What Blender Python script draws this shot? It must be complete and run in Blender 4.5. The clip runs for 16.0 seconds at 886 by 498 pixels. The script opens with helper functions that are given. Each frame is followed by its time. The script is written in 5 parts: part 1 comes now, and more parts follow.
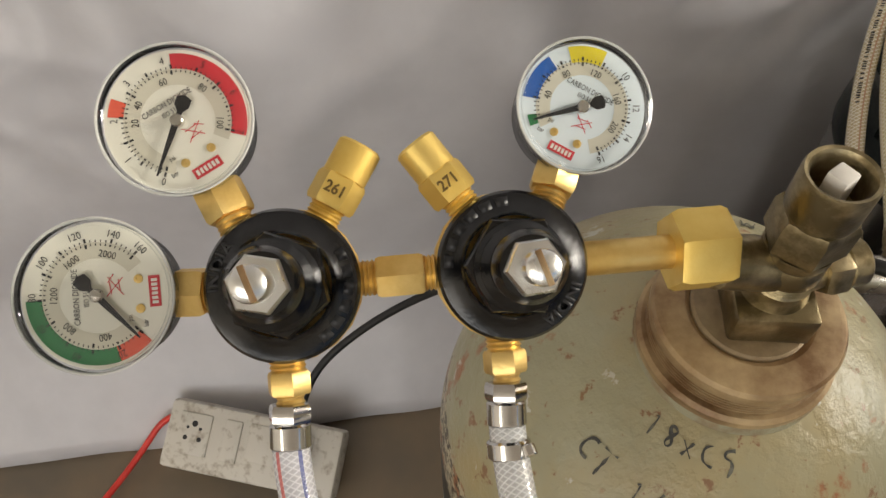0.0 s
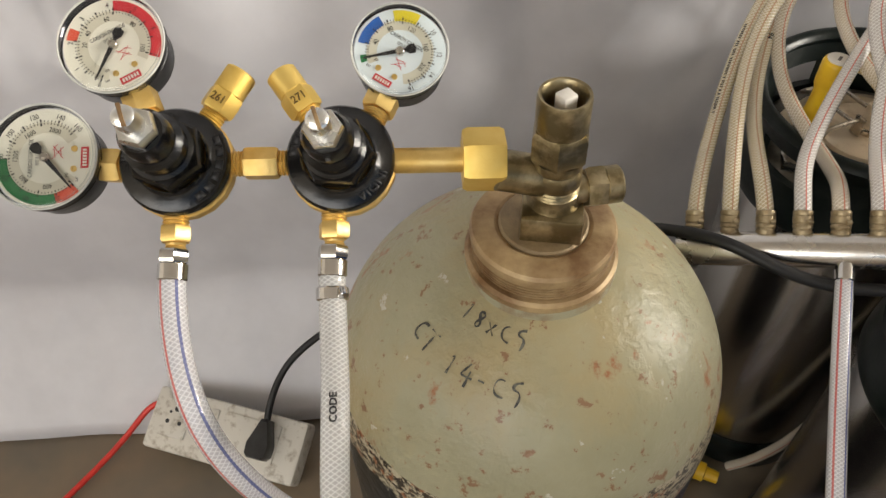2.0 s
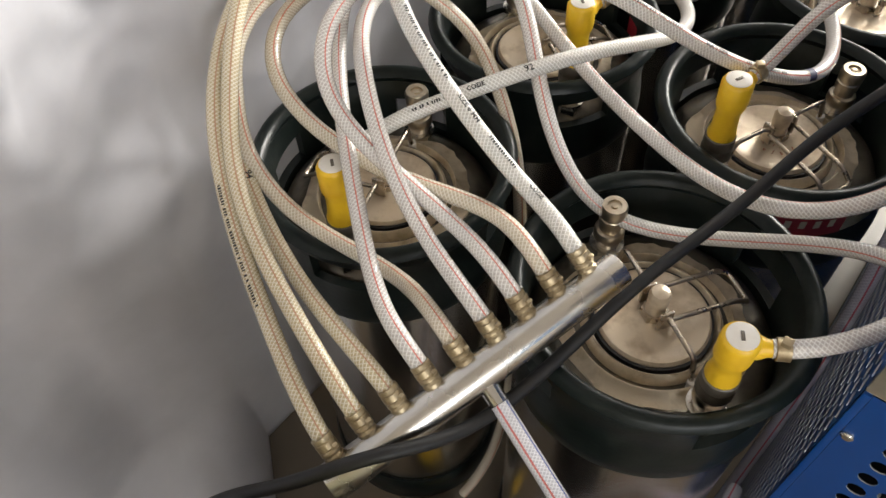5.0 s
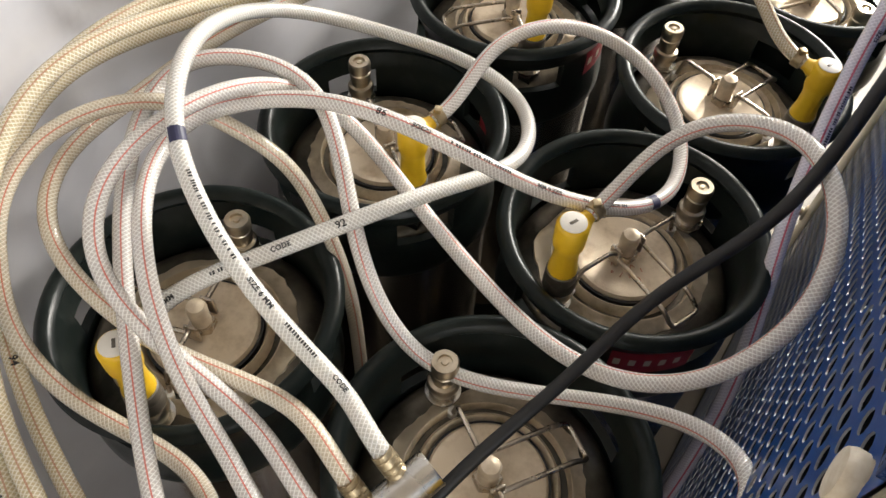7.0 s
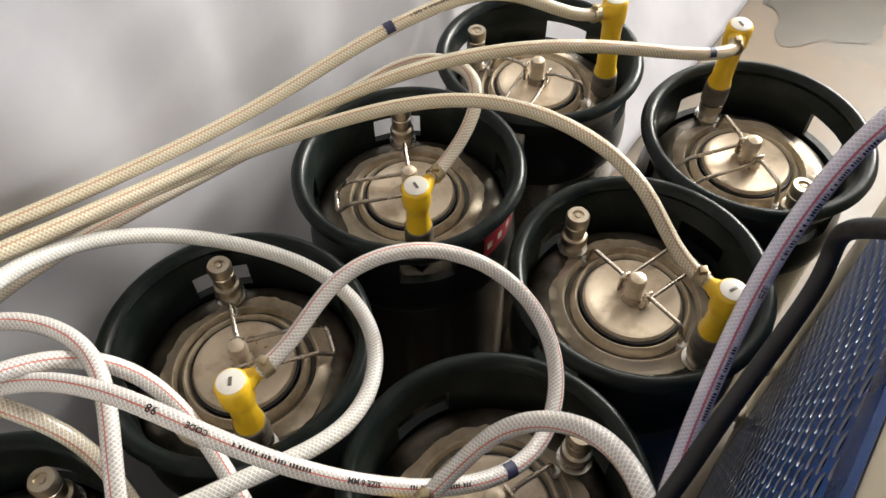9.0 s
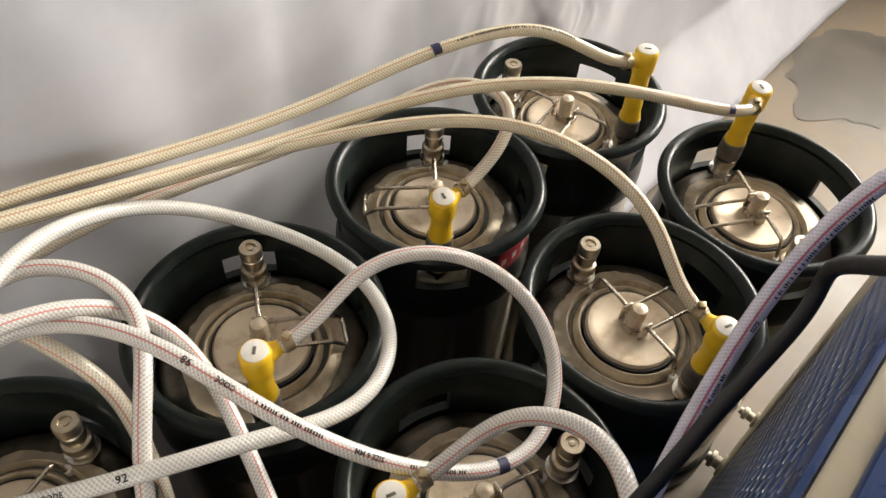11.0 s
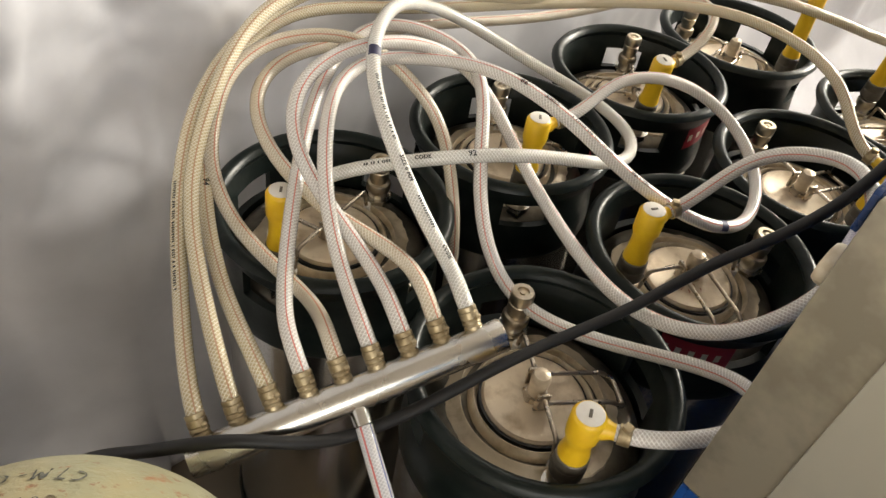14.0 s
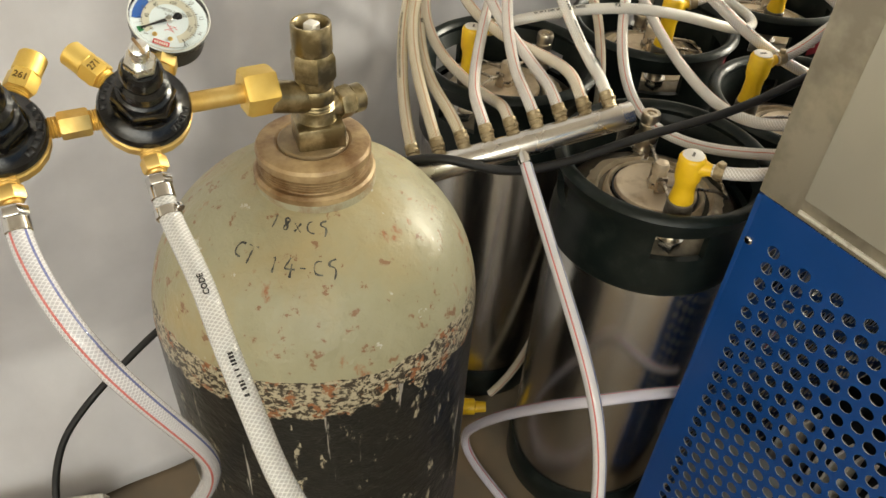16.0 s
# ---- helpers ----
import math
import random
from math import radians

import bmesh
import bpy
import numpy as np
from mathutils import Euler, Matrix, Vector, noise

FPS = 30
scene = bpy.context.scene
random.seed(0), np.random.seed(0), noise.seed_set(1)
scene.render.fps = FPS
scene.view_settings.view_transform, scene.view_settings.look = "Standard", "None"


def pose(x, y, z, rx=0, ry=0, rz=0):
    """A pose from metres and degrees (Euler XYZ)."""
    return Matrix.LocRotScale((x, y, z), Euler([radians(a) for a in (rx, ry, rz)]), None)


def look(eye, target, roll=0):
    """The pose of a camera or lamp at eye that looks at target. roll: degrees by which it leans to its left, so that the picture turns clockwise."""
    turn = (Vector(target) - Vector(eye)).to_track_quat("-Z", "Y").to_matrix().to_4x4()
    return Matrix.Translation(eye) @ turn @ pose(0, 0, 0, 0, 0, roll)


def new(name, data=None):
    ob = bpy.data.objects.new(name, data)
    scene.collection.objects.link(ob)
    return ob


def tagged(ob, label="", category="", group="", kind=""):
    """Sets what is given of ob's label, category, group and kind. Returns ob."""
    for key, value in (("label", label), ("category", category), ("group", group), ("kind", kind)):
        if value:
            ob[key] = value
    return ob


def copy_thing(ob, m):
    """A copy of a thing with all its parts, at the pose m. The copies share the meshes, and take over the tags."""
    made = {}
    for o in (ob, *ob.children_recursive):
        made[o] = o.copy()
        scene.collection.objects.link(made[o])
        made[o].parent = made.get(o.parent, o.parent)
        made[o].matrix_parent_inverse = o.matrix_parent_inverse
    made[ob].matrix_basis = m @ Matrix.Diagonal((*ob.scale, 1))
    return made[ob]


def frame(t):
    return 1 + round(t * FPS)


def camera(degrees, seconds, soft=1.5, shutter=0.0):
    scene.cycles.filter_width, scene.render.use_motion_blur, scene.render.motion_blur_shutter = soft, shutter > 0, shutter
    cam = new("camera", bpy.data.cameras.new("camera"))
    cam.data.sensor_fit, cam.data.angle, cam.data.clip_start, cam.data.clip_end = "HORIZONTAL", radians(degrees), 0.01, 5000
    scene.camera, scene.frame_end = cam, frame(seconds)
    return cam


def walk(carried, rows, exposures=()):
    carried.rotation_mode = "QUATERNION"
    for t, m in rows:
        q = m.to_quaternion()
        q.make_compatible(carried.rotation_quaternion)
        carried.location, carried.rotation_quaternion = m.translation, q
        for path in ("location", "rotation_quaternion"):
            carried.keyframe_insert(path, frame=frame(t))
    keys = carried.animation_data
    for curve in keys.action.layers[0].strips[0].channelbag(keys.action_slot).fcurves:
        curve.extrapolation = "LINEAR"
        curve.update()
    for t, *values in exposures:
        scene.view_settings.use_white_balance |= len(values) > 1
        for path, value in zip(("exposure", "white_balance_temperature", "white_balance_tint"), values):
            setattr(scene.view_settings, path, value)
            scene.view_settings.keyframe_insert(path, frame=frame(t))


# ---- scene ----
cam = camera(60.3, 16.0)
PATH = [
    (0, (0.123, 0.058, 1.058), (0.252, 1.187, -0.588), -1.8),
    (0.5, (0.133, 0.036, 1.063), (0.258, 1.199, -0.559), -1.9),
    (1, (0.153, 0.002, 1.071), (0.261, 1.22, -0.512), -2.0),
    (1.5, (0.178, -0.051, 1.08), (0.253, 1.216, -0.466), -2.2),
    (2, (0.215, -0.102, 1.088), (0.26, 1.212, -0.419), -2.3),
    (2.5, (0.267, -0.12, 1.092), (0.335, 1.219, -0.391), -3.9),
    (3, (0.31, -0.09, 1.089), (0.535, 1.247, -0.382), -5.8),
    (3.5, (0.328, -0.003, 1.096), (0.752, 1.229, -0.421), -4.3),
    (4, (0.333, 0.052, 1.095), (0.969, 1.151, -0.45), -4.7),
    (6.5, (0.425, 0.168, 1.138), (1.45, 0.708, -0.492), 2.1),
    (7, (0.514, 0.145, 1.144), (1.51, 0.753, -0.48), 3.3),
    (7.5, (0.607, 0.132, 1.151), (1.558, 0.798, -0.478), 1.5),
    (8, (0.678, 0.132, 1.16), (1.621, 0.823, -0.463), 0.2),
    (8.5, (0.742, 0.13, 1.175), (1.694, 0.842, -0.433), -1.1),
    (9, (0.777, 0.12, 1.186), (1.756, 0.858, -0.394), -1.3),
    (11.5, (0.679, 0.103, 1.214), (1.73, 0.913, -0.282), 7.3),
    (12, (0.585, 0.099, 1.22), (1.66, 0.949, -0.236), 8.4),
    (12.5, (0.487, 0.081, 1.212), (1.567, 0.964, -0.222), 9.3),
    (13, (0.408, 0.059, 1.189), (1.503, 0.948, -0.23), 10.0),
    (13.5, (0.354, 0.047, 1.165), (1.461, 0.95, -0.235), 10.6),
    (14, (0.319, 0.014, 1.117), (1.415, 0.967, -0.258), 10.8),
    (14.5, (0.274, -0.07, 1.082), (1.307, 0.981, -0.27), 8.1),
    (15, (0.225, -0.143, 1.08), (1.204, 0.979, -0.256), 6.3),
    (15.5, (0.17, -0.211, 1.083), (1.08, 0.978, -0.243), 5.1),
    (16, (0.099, -0.267, 1.082), (0.925, 0.983, -0.243), 3.9),
]
walk(cam, [(t, look(eye, target, roll)) for t, eye, target, roll in PATH], exposures=[(0.0, -0.19, 6500, 10), (1.2, -0.08, 6450, 10), (2.5, 0.06, 6350, 10), (3.8, 0.25, 6050, 10), (7.0, 0.32, 6150, 10), (9.0, 0.16, 6100, 10), (11.5, 0.11, 6400, 10), (12.5, 0.12, 6450, 10), (14.0, 0.24, 6500, 8), (15.0, 0.3, 6600, 4), (16.0, 0.34, 6800, 4)])

# ---- light: open daylight end of the stall, added fill behind the viewer ----
world = bpy.data.worlds.new("daylight")
scene.world = world
world.use_nodes = True
wn = world.node_tree.nodes
sky = wn.new("ShaderNodeTexSky")
sky.sky_type, sky.sun_disc, sky.sun_elevation, sky.sun_rotation = "NISHITA", False, radians(40), radians(75)
wn["Background"].inputs["Strength"].default_value = 0.10
world.node_tree.links.new(sky.outputs[0], wn["Background"].inputs["Color"])


def area(name, eye, target, sx, sy, watts, colour):
    lamp = bpy.data.lights.new(name, "AREA")
    lamp.shape, lamp.size, lamp.size_y, lamp.energy, lamp.color = "RECTANGLE", sx, sy, watts, colour
    ob = new(name, lamp)
    ob.matrix_world = look(eye, target)
    return ob


area("east_opening_daylight", (5.3, -0.5, 2.1), (0.6, 0.3, 0.55), 1.7, 1.3, 385, (1.0, 0.925, 0.80))
# added fill lamp: brightens the fronts and gives the metal something to reflect
area("front_fill", (-1.4, -2.2, 1.95), (0.5, 0.2, 0.6), 3.2, 1.4, 60, (1.0, 0.955, 0.88))


# ---- materials ----
def material(name):
    m = bpy.data.materials.new(name)
    m.use_nodes = True
    return m, m.node_tree.nodes, m.node_tree.links, m.node_tree.nodes["Principled BSDF"]


def mixed(nodes, links, fac, a, b):
    mix = nodes.new("ShaderNodeMix")
    mix.data_type = "RGBA"
    for sock, v in ((mix.inputs["Factor"], fac), (mix.inputs["A"], a), (mix.inputs["B"], b)):
        if isinstance(v, (tuple, list)):
            sock.default_value = (*v[:3], 1)
        elif isinstance(v, (int, float)):
            sock.default_value = v
        else:
            links.new(v, sock)
    return mix.outputs["Result"]


def noise_ramp(nodes, links, scale, lo, hi, detail=5.0, rough=0.6, coords="Object", stretch=None):
    tc = nodes.new("ShaderNodeTexCoord")
    src = tc.outputs[coords]
    if stretch:
        mp = nodes.new("ShaderNodeMapping")
        mp.inputs["Scale"].default_value = stretch
        links.new(src, mp.inputs["Vector"])
        src = mp.outputs["Vector"]
    n = nodes.new("ShaderNodeTexNoise")
    n.inputs["Scale"].default_value, n.inputs["Detail"].default_value, n.inputs["Roughness"].default_value = scale, detail, rough
    links.new(src, n.inputs["Vector"])
    r = nodes.new("ShaderNodeMapRange")
    r.inputs["From Min"].default_value, r.inputs["From Max"].default_value = lo, hi
    links.new(n.outputs["Fac"], r.inputs["Value"])
    return r.outputs["Result"]


def bumped(nodes, links, bsdf, height, strength=0.3, distance=0.001):
    b = nodes.new("ShaderNodeBump")
    b.inputs["Strength"].default_value, b.inputs["Distance"].default_value = strength, distance
    links.new(height, b.inputs["Height"])
    links.new(b.outputs["Normal"], bsdf.inputs["Normal"])


def surface(name, base, other, rough=0.5, metal=0.0, scale=40.0, lo=0.4, hi=0.7, fine=400.0, bump=0.15, depth=0.0006, stretch=None, rough2=None):
    """A worn surface: two colours mixed by a coarse noise, a fine grain in the relief and in the gloss."""
    m, nodes, links, b = material(name)
    coarse = noise_ramp(nodes, links, scale, lo, hi, stretch=stretch)
    grain = noise_ramp(nodes, links, fine, 0.3, 0.7, stretch=stretch)
    links.new(mixed(nodes, links, coarse, base, other), b.inputs["Base Color"])
    rr = nodes.new("ShaderNodeMapRange")
    rr.inputs["To Min"].default_value, rr.inputs["To Max"].default_value = rough * 0.85, rough2 or min(1.0, rough * 1.2)
    links.new(coarse, rr.inputs["Value"])
    links.new(rr.outputs["Result"], b.inputs["Roughness"])
    b.inputs["Metallic"].default_value = metal
    if bump:
        bumped(nodes, links, b, grain, bump, depth)
    return m


M_CLOTH = surface("white_cloth", (0.55, 0.545, 0.575), (0.64, 0.635, 0.665), 0.36, scale=6, fine=900, bump=0.06)
M_FLOOR = surface("grey_concrete", (0.15, 0.125, 0.092), (0.24, 0.178, 0.112), 0.42, scale=2.2, lo=0.42, hi=0.6, fine=220, bump=0.12)
M_PLASTER = surface("pale_plaster", (0.62, 0.58, 0.52), (0.7, 0.66, 0.6), 0.8, scale=4)
M_RUBBER = surface("black_green_rubber", (0.008, 0.012, 0.011), (0.022, 0.027, 0.024), 0.34, scale=45, lo=0.48, hi=0.80, fine=260, bump=0.12)
M_RUBBER.node_tree.nodes["Principled BSDF"].inputs["Specular IOR Level"].default_value = 0.22
M_STEEL = surface("brushed_stainless", (0.56, 0.55, 0.53), (0.46, 0.44, 0.41), 0.24, 1.0, scale=8, fine=260, bump=0.05, stretch=(1, 1, 0.03))
M_ZINC = surface("bright_zinc", (0.86, 0.87, 0.86), (0.74, 0.74, 0.71), 0.28, 1.0, scale=40, fine=400, bump=0.05)
M_POST = surface("worn_tan_steel", (0.70, 0.63, 0.51), (0.50, 0.42, 0.31), 0.34, 1.0, scale=50, fine=400, bump=0.08)
# opaque pale tone for the highlight painted on the gauge rims
M_RIM = surface("pale_rim_highlight", (0.60, 0.60, 0.57), (0.66, 0.66, 0.63), 0.1, scale=30, fine=400, bump=0.03)
M_CHROME = surface("polished_steel", (0.66, 0.65, 0.63), (0.56, 0.54, 0.5), 0.12, 1.0, scale=14, fine=300, bump=0.03)
M_LID = surface("dull_steel", (0.74, 0.63, 0.48), (0.50, 0.39, 0.26), 0.44, 0.4, scale=34, lo=0.47, hi=0.68, fine=420, bump=0.12)
M_MOUTH = surface("stained_pale_steel", (0.70, 0.60, 0.45), (0.44, 0.35, 0.22), 0.42, 0.2, scale=40, lo=0.46, hi=0.70, fine=420, bump=0.12)
# the dark tones hold grime and the shade inside the collar
M_SHOULDER = surface("shaded_grimy_steel", (0.060, 0.056, 0.044), (0.20, 0.175, 0.135), 0.34, 0.6, scale=22, lo=0.4, hi=0.66, fine=300, bump=0.15)
M_WASHER = surface("grimy_grey_plate", (0.21, 0.15, 0.085), (0.34, 0.26, 0.15), 0.5, 0.4, scale=60, fine=400, bump=0.25)
M_TUBE = surface("satin_steel", (0.64, 0.62, 0.58), (0.54, 0.51, 0.46), 0.27, 1.0, scale=30, fine=320, bump=0.05)
M_CLAMP = surface("yellowed_steel", (0.44, 0.36, 0.23), (0.24, 0.18, 0.10), 0.42, 0.7, scale=70, lo=0.42, hi=0.65, fine=400, bump=0.15)
M_WIRE = surface("steel_wire", (0.56, 0.50, 0.42), (0.38, 0.32, 0.25), 0.3, 1.0, scale=60, fine=500, bump=0.08)
M_BRASS = surface("yellow_brass", (0.84, 0.61, 0.23), (0.70, 0.46, 0.13), 0.44, 0.85, scale=45, lo=0.42, hi=0.7, fine=500, bump=0.12)
M_GOLD = surface("gilded_brass", (0.86, 0.63, 0.19), (0.78, 0.53, 0.12), 0.5, 0.75, scale=30, fine=600, bump=0.1)
M_BRONZE = surface("tarnished_bronze", (0.20, 0.16, 0.085), (0.46, 0.38, 0.23), 0.34, 0.9, scale=70, lo=0.45, hi=0.7, fine=260, bump=0.14, depth=0.0008)
M_RUST = surface("rusty_iron", (0.19, 0.105, 0.045), (0.50, 0.37, 0.20), 0.44, 0.25, scale=26, lo=0.38, hi=0.66, fine=240, bump=0.2, depth=0.0010)
M_FLANGE = surface("rust_stained_green_paint", (0.33, 0.31, 0.21), (0.24, 0.15, 0.075), 0.42, scale=38, lo=0.46, hi=0.62, fine=350, bump=0.3, depth=0.001)
M_BLACK = surface("black_enamel", (0.004, 0.004, 0.0045), (0.006, 0.006, 0.006), 0.15, scale=60, fine=520, bump=0.13)
M_BLACKMATT = surface("black_plastic", (0.009, 0.009, 0.010), (0.020, 0.020, 0.021), 0.4, scale=60, fine=500, bump=0.1)
M_CABLE = surface("black_rubber_sheath", (0.006, 0.006, 0.007), (0.012, 0.012, 0.012), 0.55, scale=60, fine=500, bump=0.1)
M_YELLOW = surface("yellow_plastic", (0.84, 0.54, 0.022), (0.76, 0.45, 0.016), 0.38, scale=50, fine=500, bump=0.08)
M_GREYCOL = surface("grey_brown_plastic", (0.10, 0.085, 0.065), (0.16, 0.14, 0.11), 0.45, scale=70, fine=500)
M_WHITE = surface("white_plastic", (0.78, 0.75, 0.69), (0.70, 0.66, 0.59), 0.4, scale=60, fine=500, bump=0.05)
M_DIRTYWHITE = surface("grubby_white_plastic", (0.66, 0.63, 0.56), (0.34, 0.29, 0.22), 0.5, scale=75, lo=0.52, hi=0.72, fine=400, bump=0.15)
M_KNOB = surface("yellowed_white_plastic", (0.74, 0.67, 0.54), (0.62, 0.53, 0.39), 0.5, scale=60, lo=0.45, hi=0.65, fine=400, bump=0.2)
M_BLUE = surface("blue_enamel", (0.005, 0.054, 0.235), (0.007, 0.062, 0.265), 0.36, scale=20, fine=500, bump=0.05)
M_BLUETOP = surface("dark_blue_plastic", (0.012, 0.035, 0.12), (0.02, 0.05, 0.16), 0.3, scale=20, fine=500, bump=0.05)
# the darker blotches stand in for grease and for reflected hoses
M_PANEL = surface("stainless_panel", (0.52, 0.475, 0.375), (0.32, 0.29, 0.23), 0.38, 0.6, scale=12, lo=0.42, hi=0.62, fine=300, bump=0.05, rough2=0.5)
M_PANEL_GREY = surface("grey_coated_panel", (0.46, 0.44, 0.37), (0.50, 0.475, 0.40), 0.42, 0.25, scale=6, fine=500, bump=0.05)
M_CREAM = surface("cream_enamel", (0.60, 0.55, 0.40), (0.52, 0.47, 0.33), 0.4, scale=14, fine=400, bump=0.05)
M_LINER = surface("galvanised_liner", (0.42, 0.44, 0.46), (0.30, 0.31, 0.33), 0.45, 0.4, scale=24, fine=300, bump=0.06)
M_REDINK = surface("faded_red_ink", (0.50, 0.20, 0.12), (0.42, 0.26, 0.17), 0.6, scale=90, bump=0)
M_DARKIN = surface("dark_metal", (0.03, 0.03, 0.032), (0.06, 0.055, 0.05), 0.6, 0.3, scale=30)
M_RED = surface("red_print", (0.62, 0.035, 0.05), (0.55, 0.03, 0.04), 0.5, scale=80, bump=0)
M_STICKER = surface("dark_red_paper", (0.34, 0.018, 0.035), (0.28, 0.015, 0.03), 0.4, scale=60, bump=0.05)
M_REDLIGHT = surface("orange_red_print", (0.72, 0.11, 0.06), (0.65, 0.09, 0.05), 0.5, scale=80, bump=0)
M_REDWIRE = surface("red_insulation", (0.72, 0.045, 0.03), (0.6, 0.03, 0.02), 0.4, scale=60)
M_BLUEPRINT = surface("blue_print", (0.02, 0.11, 0.42), (0.02, 0.10, 0.38), 0.5, scale=80, bump=0)
M_GREEN = surface("green_print", (0.03, 0.20, 0.07), (0.025, 0.17, 0.06), 0.5, scale=80, bump=0)
M_YELLOWPRINT = surface("yellow_print", (0.80, 0.66, 0.03), (0.74, 0.6, 0.03), 0.5, scale=80, bump=0)
M_STAMP = surface("grimy_stamping", (0.16, 0.10, 0.03), (0.26, 0.17, 0.06), 0.5, 0.6, scale=80, bump=0)
M_INK = surface("black_ink", (0.012, 0.012, 0.014), (0.02, 0.02, 0.022), 0.6, scale=80, bump=0)
M_INKFADE = surface("faded_ink", (0.05, 0.05, 0.045), (0.16, 0.16, 0.13), 0.7, scale=150, lo=0.45, hi=0.6, bump=0)
M_INKBLUE = surface("dark_blue_ink", (0.02, 0.02, 0.06), (0.03, 0.03, 0.08), 0.6, scale=80, bump=0)
M_DIAL = surface("cream_dial", (0.78, 0.76, 0.66), (0.75, 0.73, 0.63), 0.55, scale=30, bump=0)
M_DIALBLUE = surface("pale_blue_dial", (0.72, 0.79, 0.82), (0.69, 0.76, 0.79), 0.55, scale=30, bump=0)
M_BAND = surface("beige_dial_band", (0.63, 0.60, 0.49), (0.61, 0.58, 0.47), 0.55, scale=30, bump=0)


def clear(name, rough, tint=(1, 1, 1)):
    """A thin clear sheet: it lets the light through and shines by Fresnel."""
    m, nodes, links, b = material(name)
    nodes.remove(b)
    tr, gl, fr, mix = (nodes.new(k) for k in ("ShaderNodeBsdfTransparent", "ShaderNodeBsdfGlossy", "ShaderNodeFresnel", "ShaderNodeMixShader"))
    tr.inputs["Color"].default_value = (*tint, 1)
    gl.inputs["Roughness"].default_value = rough
    fr.inputs["IOR"].default_value = 1.5
    links.new(fr.outputs[0], mix.inputs[0])
    links.new(tr.outputs[0], mix.inputs[1])
    links.new(gl.outputs[0], mix.inputs[2])
    links.new(mix.outputs[0], nodes["Material Output"].inputs[0])
    return m


M_RIMCLEAR = clear("clear_rim", 0.08, (0.86, 0.87, 0.87))
M_GLASS = clear("clear_lens", 0.03, (0.97, 0.98, 0.98))


def hose_material(name, base, thread, stripes, strands=9.0, pitch=0.0034, show=0.8, cross=0.7, sharp=11.0, body=0.92):
    """Clear braided tube: crossed white threads over a milky core, with coloured lines along it."""
    m, nodes, links, b = material(name)
    uv = nodes.new("ShaderNodeUVMap")
    uv.uv_map = "UVMap"
    sep = nodes.new("ShaderNodeSeparateXYZ")
    links.new(uv.outputs["UV"], sep.inputs[0])

    def math_node(op, a, c=None):
        n = nodes.new("ShaderNodeMath")
        n.operation = op
        for sock, v in zip(n.inputs, (a, c)):
            if v is None:
                continue
            if isinstance(v, (int, float)):
                sock.default_value = v
            else:
                links.new(v, sock)
        return n.outputs[0]

    u, v = sep.outputs["X"], sep.outputs["Y"]
    waves = []
    for sign in (1, -1):
        phase = math_node("ADD", math_node("MULTIPLY", u, strands * 6.2832 * sign), math_node("MULTIPLY", v, 6.2832 / pitch))
        waves.append(math_node("POWER", math_node("ABSOLUTE", math_node("SINE", math_node("MULTIPLY", phase, 0.5))), sharp))
    waves[1] = math_node("MULTIPLY", waves[1], cross)
    braid = math_node("MAXIMUM", waves[0], waves[1])
    tone = noise_ramp(nodes, links, 9, 0.35, 0.7)
    colour = mixed(nodes, links, tone, base, tuple(c * 0.9 for c in base))
    colour = mixed(nodes, links, math_node("MULTIPLY", braid, show), colour, thread)
    for centre, width, ink in stripes:
        near = math_node("LESS_THAN", math_node("ABSOLUTE", math_node("SUBTRACT", u, centre)), width)
        colour = mixed(nodes, links, math_node("MULTIPLY", near, 0.8), colour, ink)
    links.new(colour, b.inputs["Base Color"])
    # clear wall between the threads
    links.new(math_node("ADD", math_node("MULTIPLY", braid, 1 - body), body), b.inputs["Alpha"])
    b.inputs["Roughness"].default_value = 0.2
    b.inputs["Coat Weight"].default_value = 0.6
    b.inputs["Coat Roughness"].default_value = 0.04
    b.inputs["Subsurface Weight"].default_value = 0.6
    b.inputs["Subsurface Radius"].default_value = (0.007, 0.0065, 0.006)
    b.inputs["Subsurface Scale"].default_value = 1.0
    bumped(nodes, links, b, braid, 0.7, 0.0004)
    return m


HOSE_RED = hose_material("hose_red_line", (0.60, 0.56, 0.52), (0.95, 0.94, 0.92), [(0.25, 0.013, (0.60, 0.10, 0.06))])
HOSE_PLAIN = hose_material("hose_plain", (0.60, 0.58, 0.53), (0.95, 0.94, 0.92), [(0.75, 0.014, (0.2, 0.2, 0.22))])
HOSE_YELLOWED = hose_material("hose_yellowed", (0.58, 0.49, 0.31), (0.90, 0.86, 0.75), [(0.25, 0.014, (0.45, 0.22, 0.13))])
HOSE_AGED = hose_material("hose_aged_red_line", (0.60, 0.52, 0.39), (0.90, 0.86, 0.77), [(0.25, 0.013, (0.58, 0.14, 0.08))])
HOSE_TWO = hose_material("hose_red_blue", (0.62, 0.61, 0.65), (0.92, 0.92, 0.94), [(0.15, 0.018, (0.65, 0.08, 0.06)), (0.35, 0.018, (0.06, 0.09, 0.34))], 11.0, 0.0029, 0.75, 0.9, 9.0)
HOSE_WHITE = hose_material("hose_white", (0.60, 0.60, 0.59), (0.92, 0.92, 0.91), [], 11.0, 0.0029, 0.7, 0.9, 9.0, 0.92)
HOSE_LILAC = hose_material("hose_lilac", (0.72, 0.69, 0.80), (0.90, 0.88, 0.95), [(0.2, 0.018, (0.60, 0.05, 0.12)), (0.7, 0.018, (0.60, 0.05, 0.12))], body=0.9)


